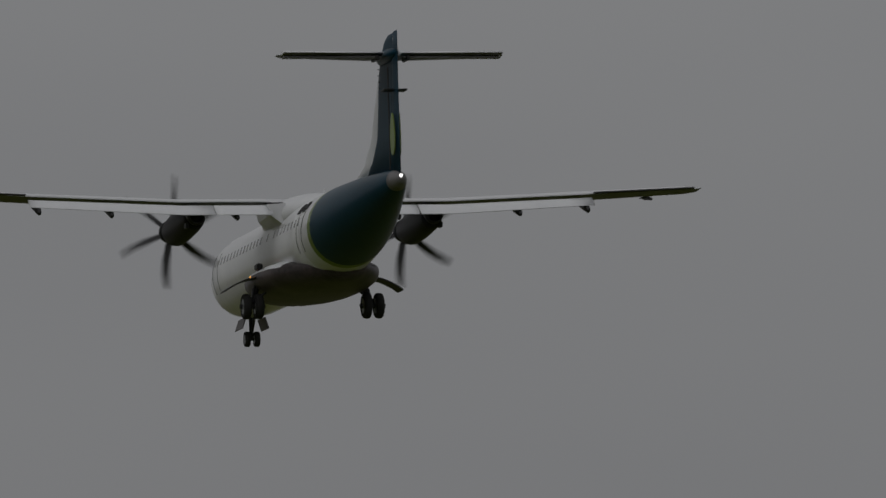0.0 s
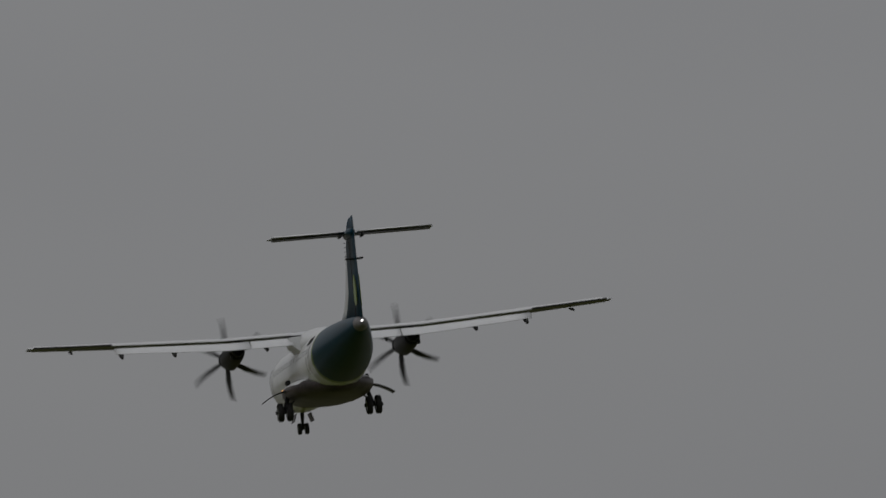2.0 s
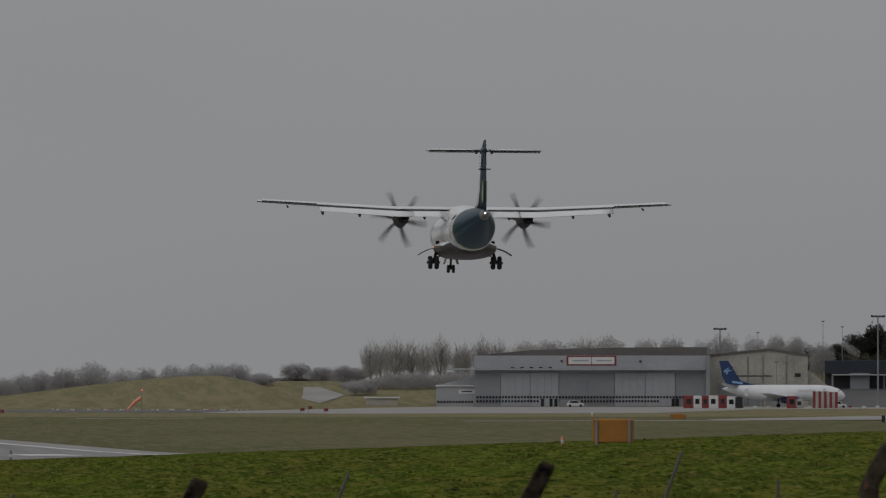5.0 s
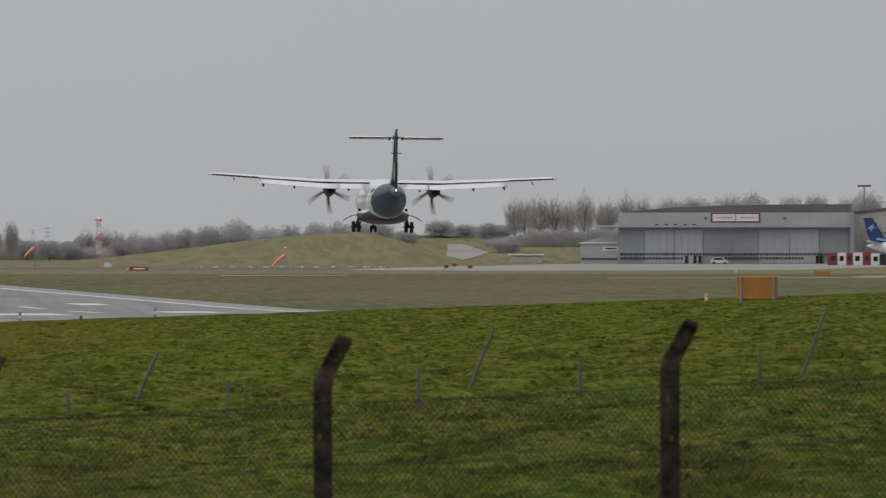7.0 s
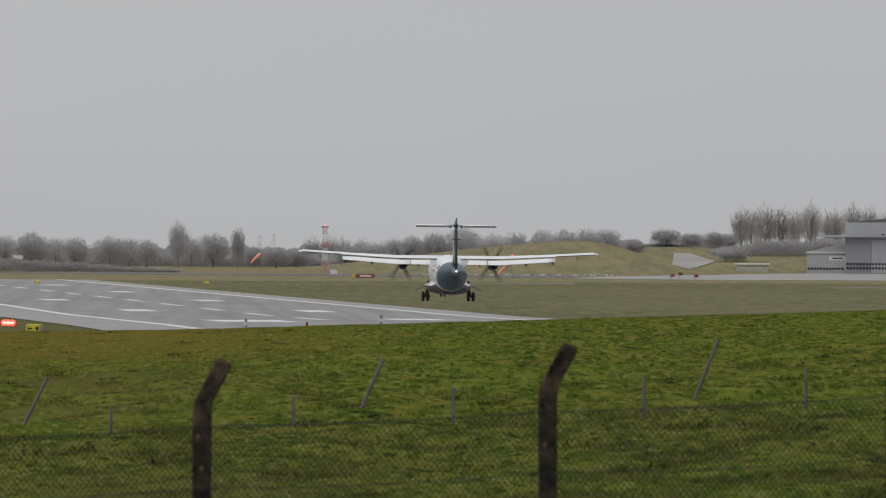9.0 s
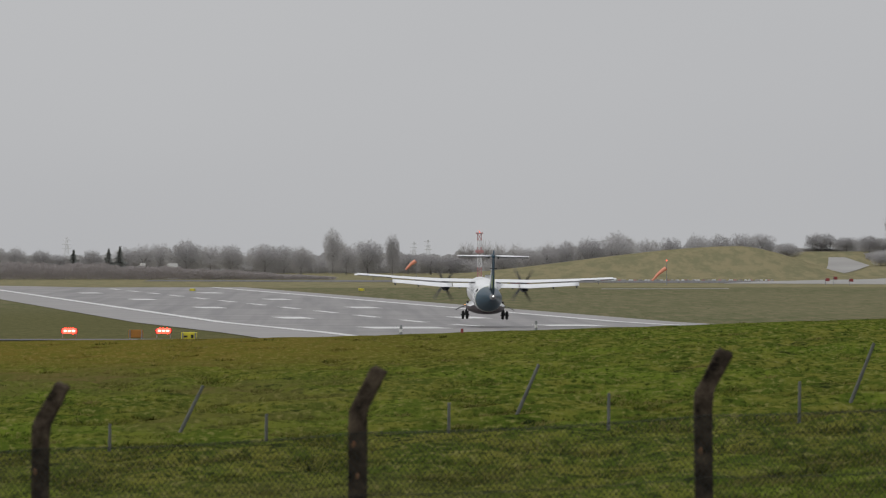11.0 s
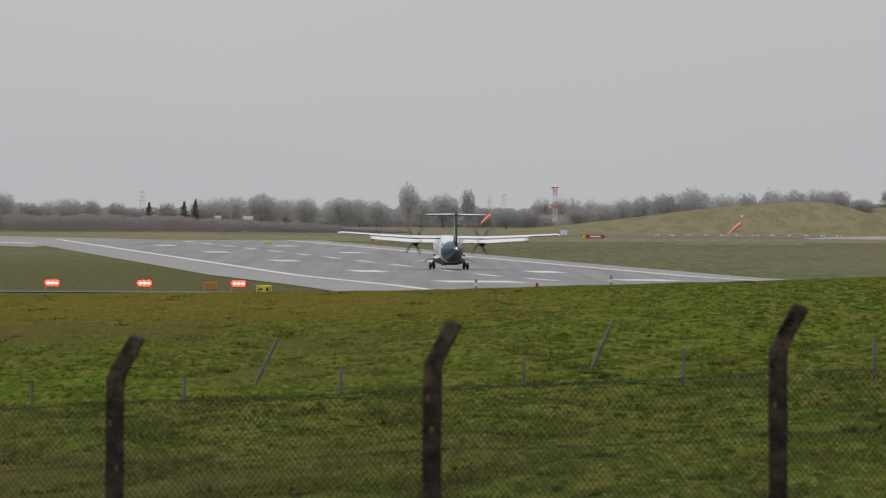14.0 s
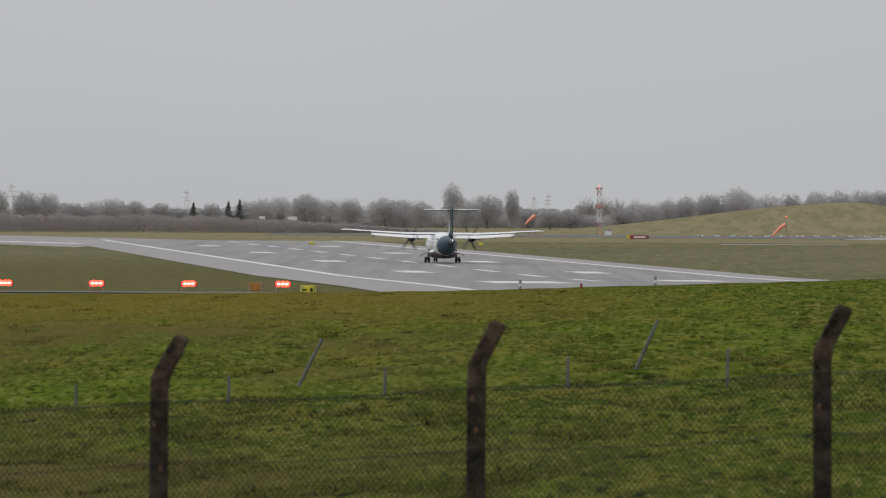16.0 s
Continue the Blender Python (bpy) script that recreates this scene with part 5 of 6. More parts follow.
    part("writing_bar", bm, WING_GREY, jet, "grey bar of lettering")
    for x in (9.8, -8.8):
        bm = bmesh.new()
        box(bm, (x, -1.86 if x > 0 else -1.62, 3.7), (0.8, 0.08, 1.8), bevel=0.02)
        part("door", bm, WING_GREY, jet)


def build_tower():
    tower = empty("control_tower", facing(2248, 2090), "grey concrete control tower flaring up to a glazed cab", "tower")
    base = at_ground(*spot(2248, 2090)[:2])
    n = 40

    def ring(r, z):
        return [(r * math.sin(2 * math.pi * k / n), r * math.cos(2 * math.pi * k / n), z - base) for k in range(n)]

    bm = bmesh.new()
    loft(bm, [ring(3.75, base - 0.3), ring(3.75, 22), ring(3.85, 25), ring(4.3, 28), ring(5.1, 31.5), ring(6.1, 34.8), ring(6.75, 36.6)])
    part("shaft", bm, TOWER_CONCRETE, tower, "grey concrete shaft", True)
    bm = bmesh.new()
    loft(bm, [ring(6.75, 36.6), ring(7.35, 38.3), ring(7.4, 38.6)])
    part("collar", bm, TOWER_DARK, tower, "dark grey band", True)
    bm = bmesh.new()
    loft(bm, [ring(7.75, 38.6), ring(7.8, 39.4), ring(7.4, 39.7), ring(4.2, 39.75)])
    part("gallery", bm, WHITE_PANEL, tower, "white gallery ring", True)
    bm = bmesh.new()
    for k in range(24):
        a = 2 * math.pi * k / 24
        tube(bm, (7.4 * math.sin(a), 7.4 * math.cos(a), 39.7 - base), (7.4 * math.sin(a), 7.4 * math.cos(a), 40.7 - base), 0.05, n=5)
    rail = part("gallery_rail", bm, GALVANISED, tower)
    for k in range(6):
        bm = bmesh.new()
        a = 2 * math.pi * (k + 0.3) / 6
        ball(bm, (7.3 * math.sin(a), 7.3 * math.cos(a), 40.4 - base), (0.5, 0.5, 0.28), 8)
        part("floodlight", bm, GALVANISED, rail)
    bm = bmesh.new()
    loft(bm, [ring(4.1, 39.7), ring(4.15, 40.4)])
    part("cab_sill", bm, WHITE_PANEL, tower, "", True)
    m = 12
    for k in range(m):
        a0, a1 = 2 * math.pi * (k + 0.03) / m, 2 * math.pi * (k + 0.97) / m
        bm = bmesh.new()
        q = [(r * math.sin(a), r * math.cos(a), z - base) for a in (a0, a1) for r, z in ((4.15, 40.45), (5.0, 44.3))]
        i = [(r * math.sin(a), r * math.cos(a), z - base) for a in (a0, a1) for r, z in ((4.05, 40.45), (4.9, 44.3))]
        loft(bm, [[q[0], q[2], q[3], q[1]], [i[0], i[2], i[3], i[1]]])
        part("cab_window", bm, GREEN_GLASS if k in (6, 7, 5) else GLASS_DARK, tower, "green tinted window" if k in (5, 6, 7) else "")
    bm = bmesh.new()
    loft(bm, [ring(3.9, 40.4), ring(4.8, 44.4)])
    part("cab_core", bm, TOWER_DARK, tower, "", True)
    bm = bmesh.new()
    loft(bm, [ring(5.1, 44.3), ring(5.25, 44.6), ring(5.1, 45.1), ring(3.2, 45.5)])
    part("cab_roof", bm, WHITE_PANEL, tower, "", True)
    bm = bmesh.new()
    for k in range(16):
        a = 2 * math.pi * k / 16
        tube(bm, (3.6 * math.sin(a), 3.6 * math.cos(a), 45.3 - base), (3.6 * math.sin(a), 3.6 * math.cos(a), 46.6 - base), 0.05, n=5)
        b = 2 * math.pi * (k + 1) / 16
        tube(bm, (3.6 * math.sin(a), 3.6 * math.cos(a), 46.6 - base), (3.6 * math.sin(b), 3.6 * math.cos(b), 46.6 - base), 0.05, n=5)
    part("roof_rail", bm, GALVANISED, tower)
    bm = bmesh.new()
    tube(bm, (-3.9, 0, 45 - base), (-3.9, 0, 46.5 - base), 0.06, n=6)
    part("beacon_pole", bm, GALVANISED, tower)
    bm = bmesh.new()
    ball(bm, (-3.9, 0, 46.7 - base), 0.28, 10)
    part("beacon", bm, RED_GLASS, tower, "lit red beacon")


def lamp_mast(u, v, d, kind="flood"):
    x, y, z = spot(u, d)
    top = 9.3 + v * d / 14250 - z
    mast = empty("floodlight_mast", facing(u, d), "tall grey floodlight mast", "lamp mast", "floodlight masts")
    bm = bmesh.new()
    tube(bm, (0, 0, 0), (0, 0, top), 0.26, 0.15, 8)
    part("pole", bm, GALVANISED, mast)
    bm = bmesh.new()
    box(bm, (0, 0, top), (2.6, 0.3, 0.22), bevel=0.04)
    arm = part("cross_arm", bm, DARK_METAL, mast)
    for k in (-1, -0.35, 0.35, 1):
        bm = bmesh.new()
        box(bm, (1.35 * k, -0.2, top + 0.1), (0.7, 0.5, 0.4), pose(0, 0, 0, -25), 0.06)
        part("floodlight", bm, DARK_METAL, arm)


def build_antenna():
    u, d = 1975, 2140
    x, y, z = spot(u, d)
    top = 9.3 + 157 * d / 14250 - z
    mast = empty("antenna_mast", facing(u, d), "slim grey mobile telephone mast", "mast")
    bm = bmesh.new()
    tube(bm, (0, 0, 0), (0, 0, top * 0.86), 0.85, 0.5, 10)
    part("pole", bm, GALVANISED, mast)
    bm = bmesh.new()
    tube(bm, (0, 0, top * 0.86), (0, 0, top), 0.3, 0.16, 8)
    part("spike", bm, GALVANISED, mast)
    bm = bmesh.new()
    tube(bm, (0, 0, top * 0.76), (0, 0, top * 0.79), 1.1, 1.25, 14)
    ring = part("head_frame", bm, DARK_METAL, mast)
    for k in range(6):
        a = 2 * math.pi * k / 6
        bm = bmesh.new()
        box(bm, (1.15 * math.sin(a), 1.15 * math.cos(a), top * 0.82), (0.4, 0.4, 2.4), pose(0, 0, 0, 0, 0, -60 * k), 0.06)
        part("antenna_panel", bm, WHITE_PANEL, ring)
    for k in range(3):
        bm = bmesh.new()
        tube(bm, (-0.3 + 0.3 * k, 0, top * 0.86), (-0.3 + 0.3 * k, 0, top * 0.93), 0.2, n=8)
        part("whip_antenna", bm, WHITE_PANEL, mast)


def build_radar_mast():
    u, d = 276, 1822
    mast = empty("lattice_mast", facing(u, d), "red and white banded lattice mast", "mast")
    height, w = 10.6, 0.44
    bands = 7
    for k in range(bands):
        bm = bmesh.new()
        z0, z1 = height * k / bands, height * (k + 1) / bands
        for sx in (-1, 1):
            for sy in (-1, 1):
                tube(bm, (sx * w, sy * w, z0), (sx * w, sy * w, z1), 0.09, n=6)
        for sy in (-1, 1):
            tube(bm, (-w, sy * w, z0), (w, sy * w, z1), 0.07, n=5)
            tube(bm, (w, sy * w, z0), (-w, sy * w, z1), 0.07, n=5)
            tube(bm, (-w, sy * w, z0 + 0.05), (w, sy * w, z0 + 0.05), 0.07, n=5)
        for sx in (-1, 1):
            tube(bm, (sx * w, -w, z0), (sx * w, w, z1), 0.07, n=5)
        part("lattice_section", bm, RED_LATTICE if k in (0, 1, 4, 6) else WHITE_PANEL, mast, "red lattice" if k in (0, 1, 4, 6) else "white lattice")
    bm = bmesh.new()
    box(bm, (0, 0, height + 0.1), (1.7, 1.4, 0.3), bevel=0.04)
    part("platform", bm, RED_LATTICE, mast)
    bm = bmesh.new()
    box(bm, (0, -0.6, height * 0.62), (1.9, 0.25, 0.6), bevel=0.04)
    part("equipment_panel", bm, RED_LATTICE, mast)
    bm = bmesh.new()
    ball(bm, (0, 0, height + 0.45), 0.13, 8)
    part("obstacle_light", bm, RED_GLASS, mast, "lit red light")
    hut = empty("equipment_box", facing(292, 1815), "small white equipment box beside a mast", "cabinet")
    bm = bmesh.new()
    box(bm, (0, 0, 0.6), (1.6, 1.2, 1.2), bevel=0.05)
    part("body", bm, WHITE_PANEL, hut)
    bm = bmesh.new()
    box(bm, (0, 0, 1.24), (1.8, 1.4, 0.1), bevel=0.02)
    part("lid", bm, GALVANISED, hut)


def windsock(u, v, d, reach, drop, light):
    """A sock blown out to the left of its pole, its tail hanging lower."""
    x, y, z = spot(u, d)
    top = 9.3 + v * d / 14250 - z
    sock = empty("windsock", facing(u, d), "orange windsock blown out from a thin pole", "windsock", "windsocks")
    bm = bmesh.new()
    tube(bm, (0, 0, -0.1), (0, 0, top + light), 0.07, 0.05, 8)
    part("pole", bm, GALVANISED, sock)
    bm = bmesh.new()
    rr = []
    for q, r in ((0, 0.5), (0.2, 0.48), (0.45, 0.4), (0.7, 0.33), (0.9, 0.26), (1.0, 0.2)):
        c = Vector((-0.1 - reach * (1.15 * q - 0.15 * q * q), 0, top - drop * (0.75 * q + 0.25 * q * q)))
        rr.append([tuple(c + Vector((-0.55 * r * math.cos(a), r * math.sin(a), 0.6 * r * math.cos(a)))) for a in (2 * math.pi * k / 14 for k in range(14))])
    loft(bm, rr)
    part("sock", bm, ORANGE, sock, "orange cloth sock")
    bm = bmesh.new()
    tube(bm, (-0.5, 0, top), (0.1, 0, top), 0.05, n=6)
    part("hoop_arm", bm, GALVANISED, sock)
    if light:
        bm = bmesh.new()
        ball(bm, (0, 0, top + light), 0.14, 8)
        part("obstacle_light", bm, RED_GLASS, sock, "lit red light")


def sign_on_legs(name, u, d, w, h, lift, mat, label, legs=2, bars=None, deep=0.25):
    s = empty(name, facing(u, d), label, "sign")
    bm = bmesh.new()
    box(bm, (0, 0, lift + h / 2), (w, deep, h), bevel=min(0.05, h * 0.1))
    body = part("panel", bm, mat, s)
    for k in range(legs):
        bm = bmesh.new()
        x = w * (-0.4 + 0.8 * k / max(1, legs - 1))
        tube(bm, (x, -deep * 0.6, -0.1), (x, -deep * 0.6, lift + h * 0.96), 0.05 + 0.012 * h, n=6)
        part("leg", bm, GALVANISED, s)
    for bx, bw, bh, bmat in bars or ():
        bm = bmesh.new()
        box(bm, (bx * w, -deep / 2 - 0.02, lift + h / 2), (bw * w, 0.04, bh * h))
        part("marking_bar", bm, bmat, body)
    return s


def papi(u, d):
    unit = empty("approach_light_unit", facing(u, d), "lit red approach slope light unit on short legs", "airfield light", "approach slope lights")
    bm = bmesh.new()
    box(bm, (0, 0.3, 0.62), (1.5, 0.9, 0.42), bevel=0.06)
    part("housing", bm, RED_PAINT, unit, "red housing")
    for x in (-0.6, 0.6):
        for y in (0.0, 0.6):
            bm = bmesh.new()
            tube(bm, (x, y, -0.1), (x, y, 0.45), 0.05, n=6)
            part("leg", bm, GALVANISED, unit)
    # Lamps oversized and merged to hold the glare's halo, with paler hot cores.
    for x in (-0.36, 0.0, 0.36):
        bm = bmesh.new()
        ball(bm, (x, -0.2, 0.62), (0.3, 0.1, 0.27), 12)
        lamp = part("lamp", bm, RED_LAMP, unit, "glowing red lamp")
        bm = bmesh.new()
        ball(bm, (x, -0.29, 0.62), (0.17, 0.05, 0.09), 10)
        part("hot_core", bm, HOT_LAMP, lamp)


def marker(u, d, h, label, mats):
    w = 0.065 if d < 400 else 0.2
    p = empty("marker_post", facing(u, d), label, "marker", "marker posts")
    for k, mt in enumerate(mats):
        bm = bmesh.new()
        tube(bm, (0, 0, h * k / len(mats)), (0, 0, h * (k + 1) / len(mats)), w, w * 0.95, 10)
        part("band", bm, mt, p)
    bm = bmesh.new()
    box(bm, (0, 0, h + w * 0.3), (w * 1.6, w * 1.6, w * 0.6), bevel=w * 0.15)
    part("cap", bm, mats[-1], p)


def block_building(name, u, d, w, h, deep, mat, label, rows=0, per=0, roof=ROOFING, overhang=0.4, sink=0.0):
    """h: the height of its roof above the runway."""
    h = h - spot(u, d)[2] + sink
    b = empty(name, facing(u, d, -sink), label, "building")
    bm = bmesh.new()
    prism(bm, [(-w / 2, 0), (w / 2, 0), (w / 2, h), (-w / 2, h)], 0, deep)
    part("wall", bm, mat, b)
    bm = bmesh.new()
    prism(bm, [(-w / 2 - overhang, h), (w / 2 + overhang, h), (w / 2 + overhang, h + 0.35), (-w / 2 - overhang, h + 0.35)], -overhang, deep + overhang)
    part("roof", bm, roof, b)
    for r in range(rows):
        for k in range(per):
            bm = bmesh.new()
            box(bm, (-w / 2 + w * (k + 0.5) / per, -0.05, h * (r + 0.55) / max(1, rows)), (w / per * 0.55, 0.14, h / rows * 0.4), bevel=0.02)
            part("window", bm, GLASS_DARK, b)
    return b


def box_truck(u, d, label, body=WHITE_PANEL, length=6.5, flip=1):
    t = empty("truck", facing(u, d), label, "truck")
    bm = bmesh.new()
    box(bm, (-0.6 * flip, 0, 2.1), (length * 0.74, 2.4, 2.6), bevel=0.08)
    part("cargo_box", bm, body, t)
    bm = bmesh.new()
    prism(bm, [(flip * a, b) for a, b in ((length * 0.33, 0.6), (length * 0.5, 0.6), (length * 0.5, 1.5), (length * 0.45, 2.5), (length * 0.33, 2.6))], -1.1, 1.1)
    cab = part("cab", bm, WHITE_PANEL, t)
    bm = bmesh.new()
    box(bm, (flip * length * 0.42, -1.1, 2.0), (0.8, 0.06, 0.6))
    part("cab_window", bm, GLASS_DARK, cab)
    for x in (-length * 0.3, length * 0.36):
        for y in (-1.0, 1.0):
            bm = bmesh.new()
            tube(bm, (flip * x, y - 0.14, 0.48), (flip * x, y + 0.14, 0.48), 0.48, n=14)
            part("wheel", bm, RUBBER, t)


def small_car(u, d, mat, label):
    c = empty("parked_car", facing(u, d), label, "car")
    bm = bmesh.new()
    prism(bm, [(-2.1, 0.35), (2.1, 0.35), (2.1, 0.85), (1.3, 0.95), (0.7, 1.55), (-1.3, 1.6), (-2.0, 1.0)], -0.85, 0.85)
    body = part("body", bm, mat, c)
    bm = bmesh.new()
    prism(bm, [(1.05, 1.0), (0.6, 1.48), (-1.15, 1.5), (-1.6, 1.02)], -0.87, 0.87)
    part("side_window", bm, GLASS_DARK, body)
    for x in (-1.3, 1.35):
        for y in (-0.75, 0.75):
            bm = bmesh.new()
            tube(bm, (x, y - 0.12, 0.33), (x, y + 0.12, 0.33), 0.33, n=14)
            part("wheel", bm, RUBBER, c)


def build_terminal():
    """A dark blue parapet over open bays, with a thin pale canopy below it."""
    t = empty("blue_terminal", facing(2105, 2062, -0.4), "long building with a dark blue parapet over dark open bays", "building")
    base = spot(2105, 2062)[2] - 0.4
    for a, b, top in ((-42, -20, 11.4), (-20, 14, 13.7), (14, 50, 13.9)):
        bm = bmesh.new()
        box(bm, ((a + b) / 2, 8, (8.0 + top) / 2 - base), (b - a - 0.05, 16, top - 8.0), bevel=0.08)
        panel = part("parapet", bm, BLUE_ROOF, t, "dark blue sheet parapet")
        for k in range(int((b - a) / 3.0)):
            bm = bmesh.new()
            box(bm, (a + 1.5 + 3.0 * k, -0.03, (8.0 + top) / 2 - base), (0.12, 0.08, top - 8.2))
            part("seam", bm, BLUE_ROOF, panel)
    # The bays' deep shade is put into this wall's dark colour.
    bm = bmesh.new()
    box(bm, (4, 9, (8.0 - base) / 2), (92, 12, 8.0 - base))
    part("rear_wall", bm, TOWER_DARK, t, "wall darkened with the shade of the bays")
    bm = bmesh.new()
    box(bm, (-15, -0.8, 7.75 - base), (50, 1.6, 0.35), bevel=0.05)
    part("canopy", bm, CLADDING, t, "thin pale canopy edge")
    for k in range(13):
        bm = bmesh.new()
        x = -40 + 6.6 * k
        box(bm, (x, 0.6, (7.6 - base) / 2), (0.5, 0.5, 7.6 - base), bevel=0.04)
        part("column", bm, CLADDING_DARK, t)
    for x, w, z0, z1, mt in ((-33, 5, 0, 4.2, CLADDING_DARK), (-24, 3.5, 0, 3.6, CREAM), (-17, 4.5, 0, 5.0, TOWER_DARK), (-8.5, 4, 2.8, 6.0, CLADDING_DARK)):
        bm = bmesh.new()
        box(bm, (x, 0.2, (z0 + z1) / 2 + 0.4), (w, 1.2, z1 - z0), bevel=0.05)
        part("bay_screen", bm, mt, t)
    for x, w in ((-22, 6.0), (-2, 1.2), (18, 2.4)):
        bm = bmesh.new()
        box(bm, (x, 3, (11.6 if x < -20 else 14.1) - base), (w, 1.0, 0.5), bevel=0.08)
        part("roof_vent", bm, CLADDING, t, "pale vent on the roof")


def build_pier():
    p = empty("pale_pier", facing(2096, 2018, -0.3), "raised pale pier of stained panels on dark columns", "building")
    base = spot(2096, 2018)[2] - 0.3
    edges = (-12.0, -2.9, -0.1, 2.6, 8.0, 13.4, 20.0, 28.0)
    for k, (a, b) in enumerate(zip(edges, edges[1:])):
        bm = bmesh.new()
        box(bm, ((a + b) / 2, 3, 7.3 - base), (b - a - 0.14, 6, 4.2 if k < 4 else 4.5), bevel=0.05)
        panel = part("wall_panel", bm, WHITE_PANEL if k == 4 else CREAM, p, "whiter panel" if k == 4 else "stained pale panel")
        bm = bmesh.new()
        box(bm, ((a + b) / 2, -0.04, 5.6 - base), (b - a - 0.3, 0.1, 0.35))
        part("lower_rail", bm, CLADDING_DARK, panel)
    bm = bmesh.new()
    box(bm, (8, 3, 9.62 - base), (40.4, 6.6, 0.22), bevel=0.04)
    part("roof", bm, WHITE_PANEL, p, "thin pale roof edge")
    # Dark block filling the space below the pier as its shade.
    bm = bmesh.new()
    box(bm, (8, 4.6, (5.1 - base) / 2), (39, 1.0, 5.1 - base))
    part("undercroft_shade", bm, TOWER_DARK, p)
    for k in range(8):
        bm = bmesh.new()
        box(bm, (-11.5 + 5.5 * k, 0.5, (5.2 - base) / 2), (0.4, 0.4, 5.2 - base), bevel=0.04)
        part("column", bm, CLADDING_DARK, p)
    bm = bmesh.new()
    for k in range(24):
        tube(bm, (-11.5 + 1.0 * k, -0.9, 5.2 - base), (-11.5 + 1.0 * k, -0.9, 6.3 - base), 0.05, n=5)
    tube(bm, (-11.8, -0.9, 6.3 - base), (12, -0.9, 6.3 - base), 0.06, n=6)
    tube(bm, (-11.8, -0.9, 5.75 - base), (12, -0.9, 5.75 - base), 0.05, n=6)
    box(bm, (0.1, -0.5, 5.1 - base), (24, 0.9, 0.2))
    part("walkway", bm, GALVANISED, p, "galvanised walkway with a railing")


def build_office():
    o = empty("rooftop_office", facing(2526, 2060, -0.4), "stepped grey office with dark ribbon windows", "building")
    base = spot(2526, 2060)[2] - 0.4
    tiers = ((0.7, 8.2, 25.4, 28.2, 4), (0, 13.0, 19.4, 23.9, 5), (1.2, 19.0, 12.0, 18.2, 7), (-13.2, 12.6, 10.0, 20.6, 5))
    for x, w, z0, z1, n in tiers:
        bm = bmesh.new()
        box(bm, (x, 6, (z0 + z1) / 2 - base), (w, 9, z1 - z0 + 0.3))
        core = part("storey", bm, TOWER_DARK, o, "dark glazed storey")
        for k in range(n + 1):
            bm = bmesh.new()
            box(bm, (x - w / 2 + w * k / n, 1.42, (z0 + z1) / 2 - base), (0.4, 0.3, z1 - z0), bevel=0.03)
            part("mullion", bm, TOWER_DARK, core)
        for k in range(n):
            bm = bmesh.new()
            box(bm, (x - w / 2 + w * (k + 0.5) / n, 1.46, z1 - 1.4 - base), (w / n - 0.45, 0.08, 1.7), bevel=0.02)
            part("window", bm, GLASS_DARK, core)
        bm = bmesh.new()
        box(bm, (x, 6, z1 + 0.1 - base), (w + 0.8, 10, 0.45), bevel=0.05)
        part("roof", bm, CLADDING_DARK, o, "pale roof edge")
    bm = bmesh.new()
    box(bm, (0, 5.8, 24.65 - base), (13.2, 9.8, 1.5), bevel=0.08)
    part("parapet", bm, CLADDING_DARK, o, "pale parapet band")
    bm = bmesh.new()
    box(bm, (0.5, 6, (12.0 - base) / 2), (20, 8, 12.0 - base))
    part("wall", bm, CLADDING_DARK, o)


def boarding_stairs(u, d):
    st = empty("boarding_stairs", facing(u, d), "grey mobile boarding stairs on the apron", "stairs")
    bm = bmesh.new()
    prism(bm, [(-3.0, 0.7), (-2.6, 0.7), (3.0, 4.0), (3.0, 4.5), (2.4, 4.4)], -0.7, 0.7)
    part("flight", bm, GALVANISED, st)
    bm = bmesh.new()
    for y in (-0.7, 0.7):
        tube(bm, (-2.8, y, 1.8), (2.8, y, 5.3), 0.05, n=6)
        for q in (0, 0.33, 0.66, 1):
            tube(bm, (-2.8 + 5.6 * q, y, 0.7 + 3.4 * q), (-2.8 + 5.6 * q, y, 1.8 + 3.5 * q), 0.04, n=5)
    part("handrail", bm, WHITE_PANEL, st)
    bm = bmesh.new()
    box(bm, (0.3, 0, 0.7), (5.6, 1.6, 0.5), bevel=0.06)
    tube(bm, (2.6, 0, 0.8), (2.6, 0, 4.2), 0.12, n=8)
    part("chassis", bm, DARK_METAL, st)
    for x in (-2, 2.2):
        for y in (-0.75, 0.75):
            bm = bmesh.new()
            tube(bm, (x, y - 0.1, 0.35), (x, y + 0.1, 0.35), 0.36, n=12)
            part("wheel", bm, RUBBER, st)


def thin_pole(u, v, d):
    x, y, z = spot(u, d)
    top = 9.3 + v * d / 14250 - z
    p = empty("lamp_post", facing(u, d), "thin grey lamp post", "lamp post", "lamp posts")
    bm = bmesh.new()
    tube(bm, (0, 0, 0), (0, 0, top), 0.1, 0.06, 8)
    part("pole", bm, GALVANISED, p)
    bm = bmesh.new()
    box(bm, (0, 0, top), (0.8, 0.3, 0.2), bevel=0.04)
    part("lantern", bm, DARK_METAL, p)


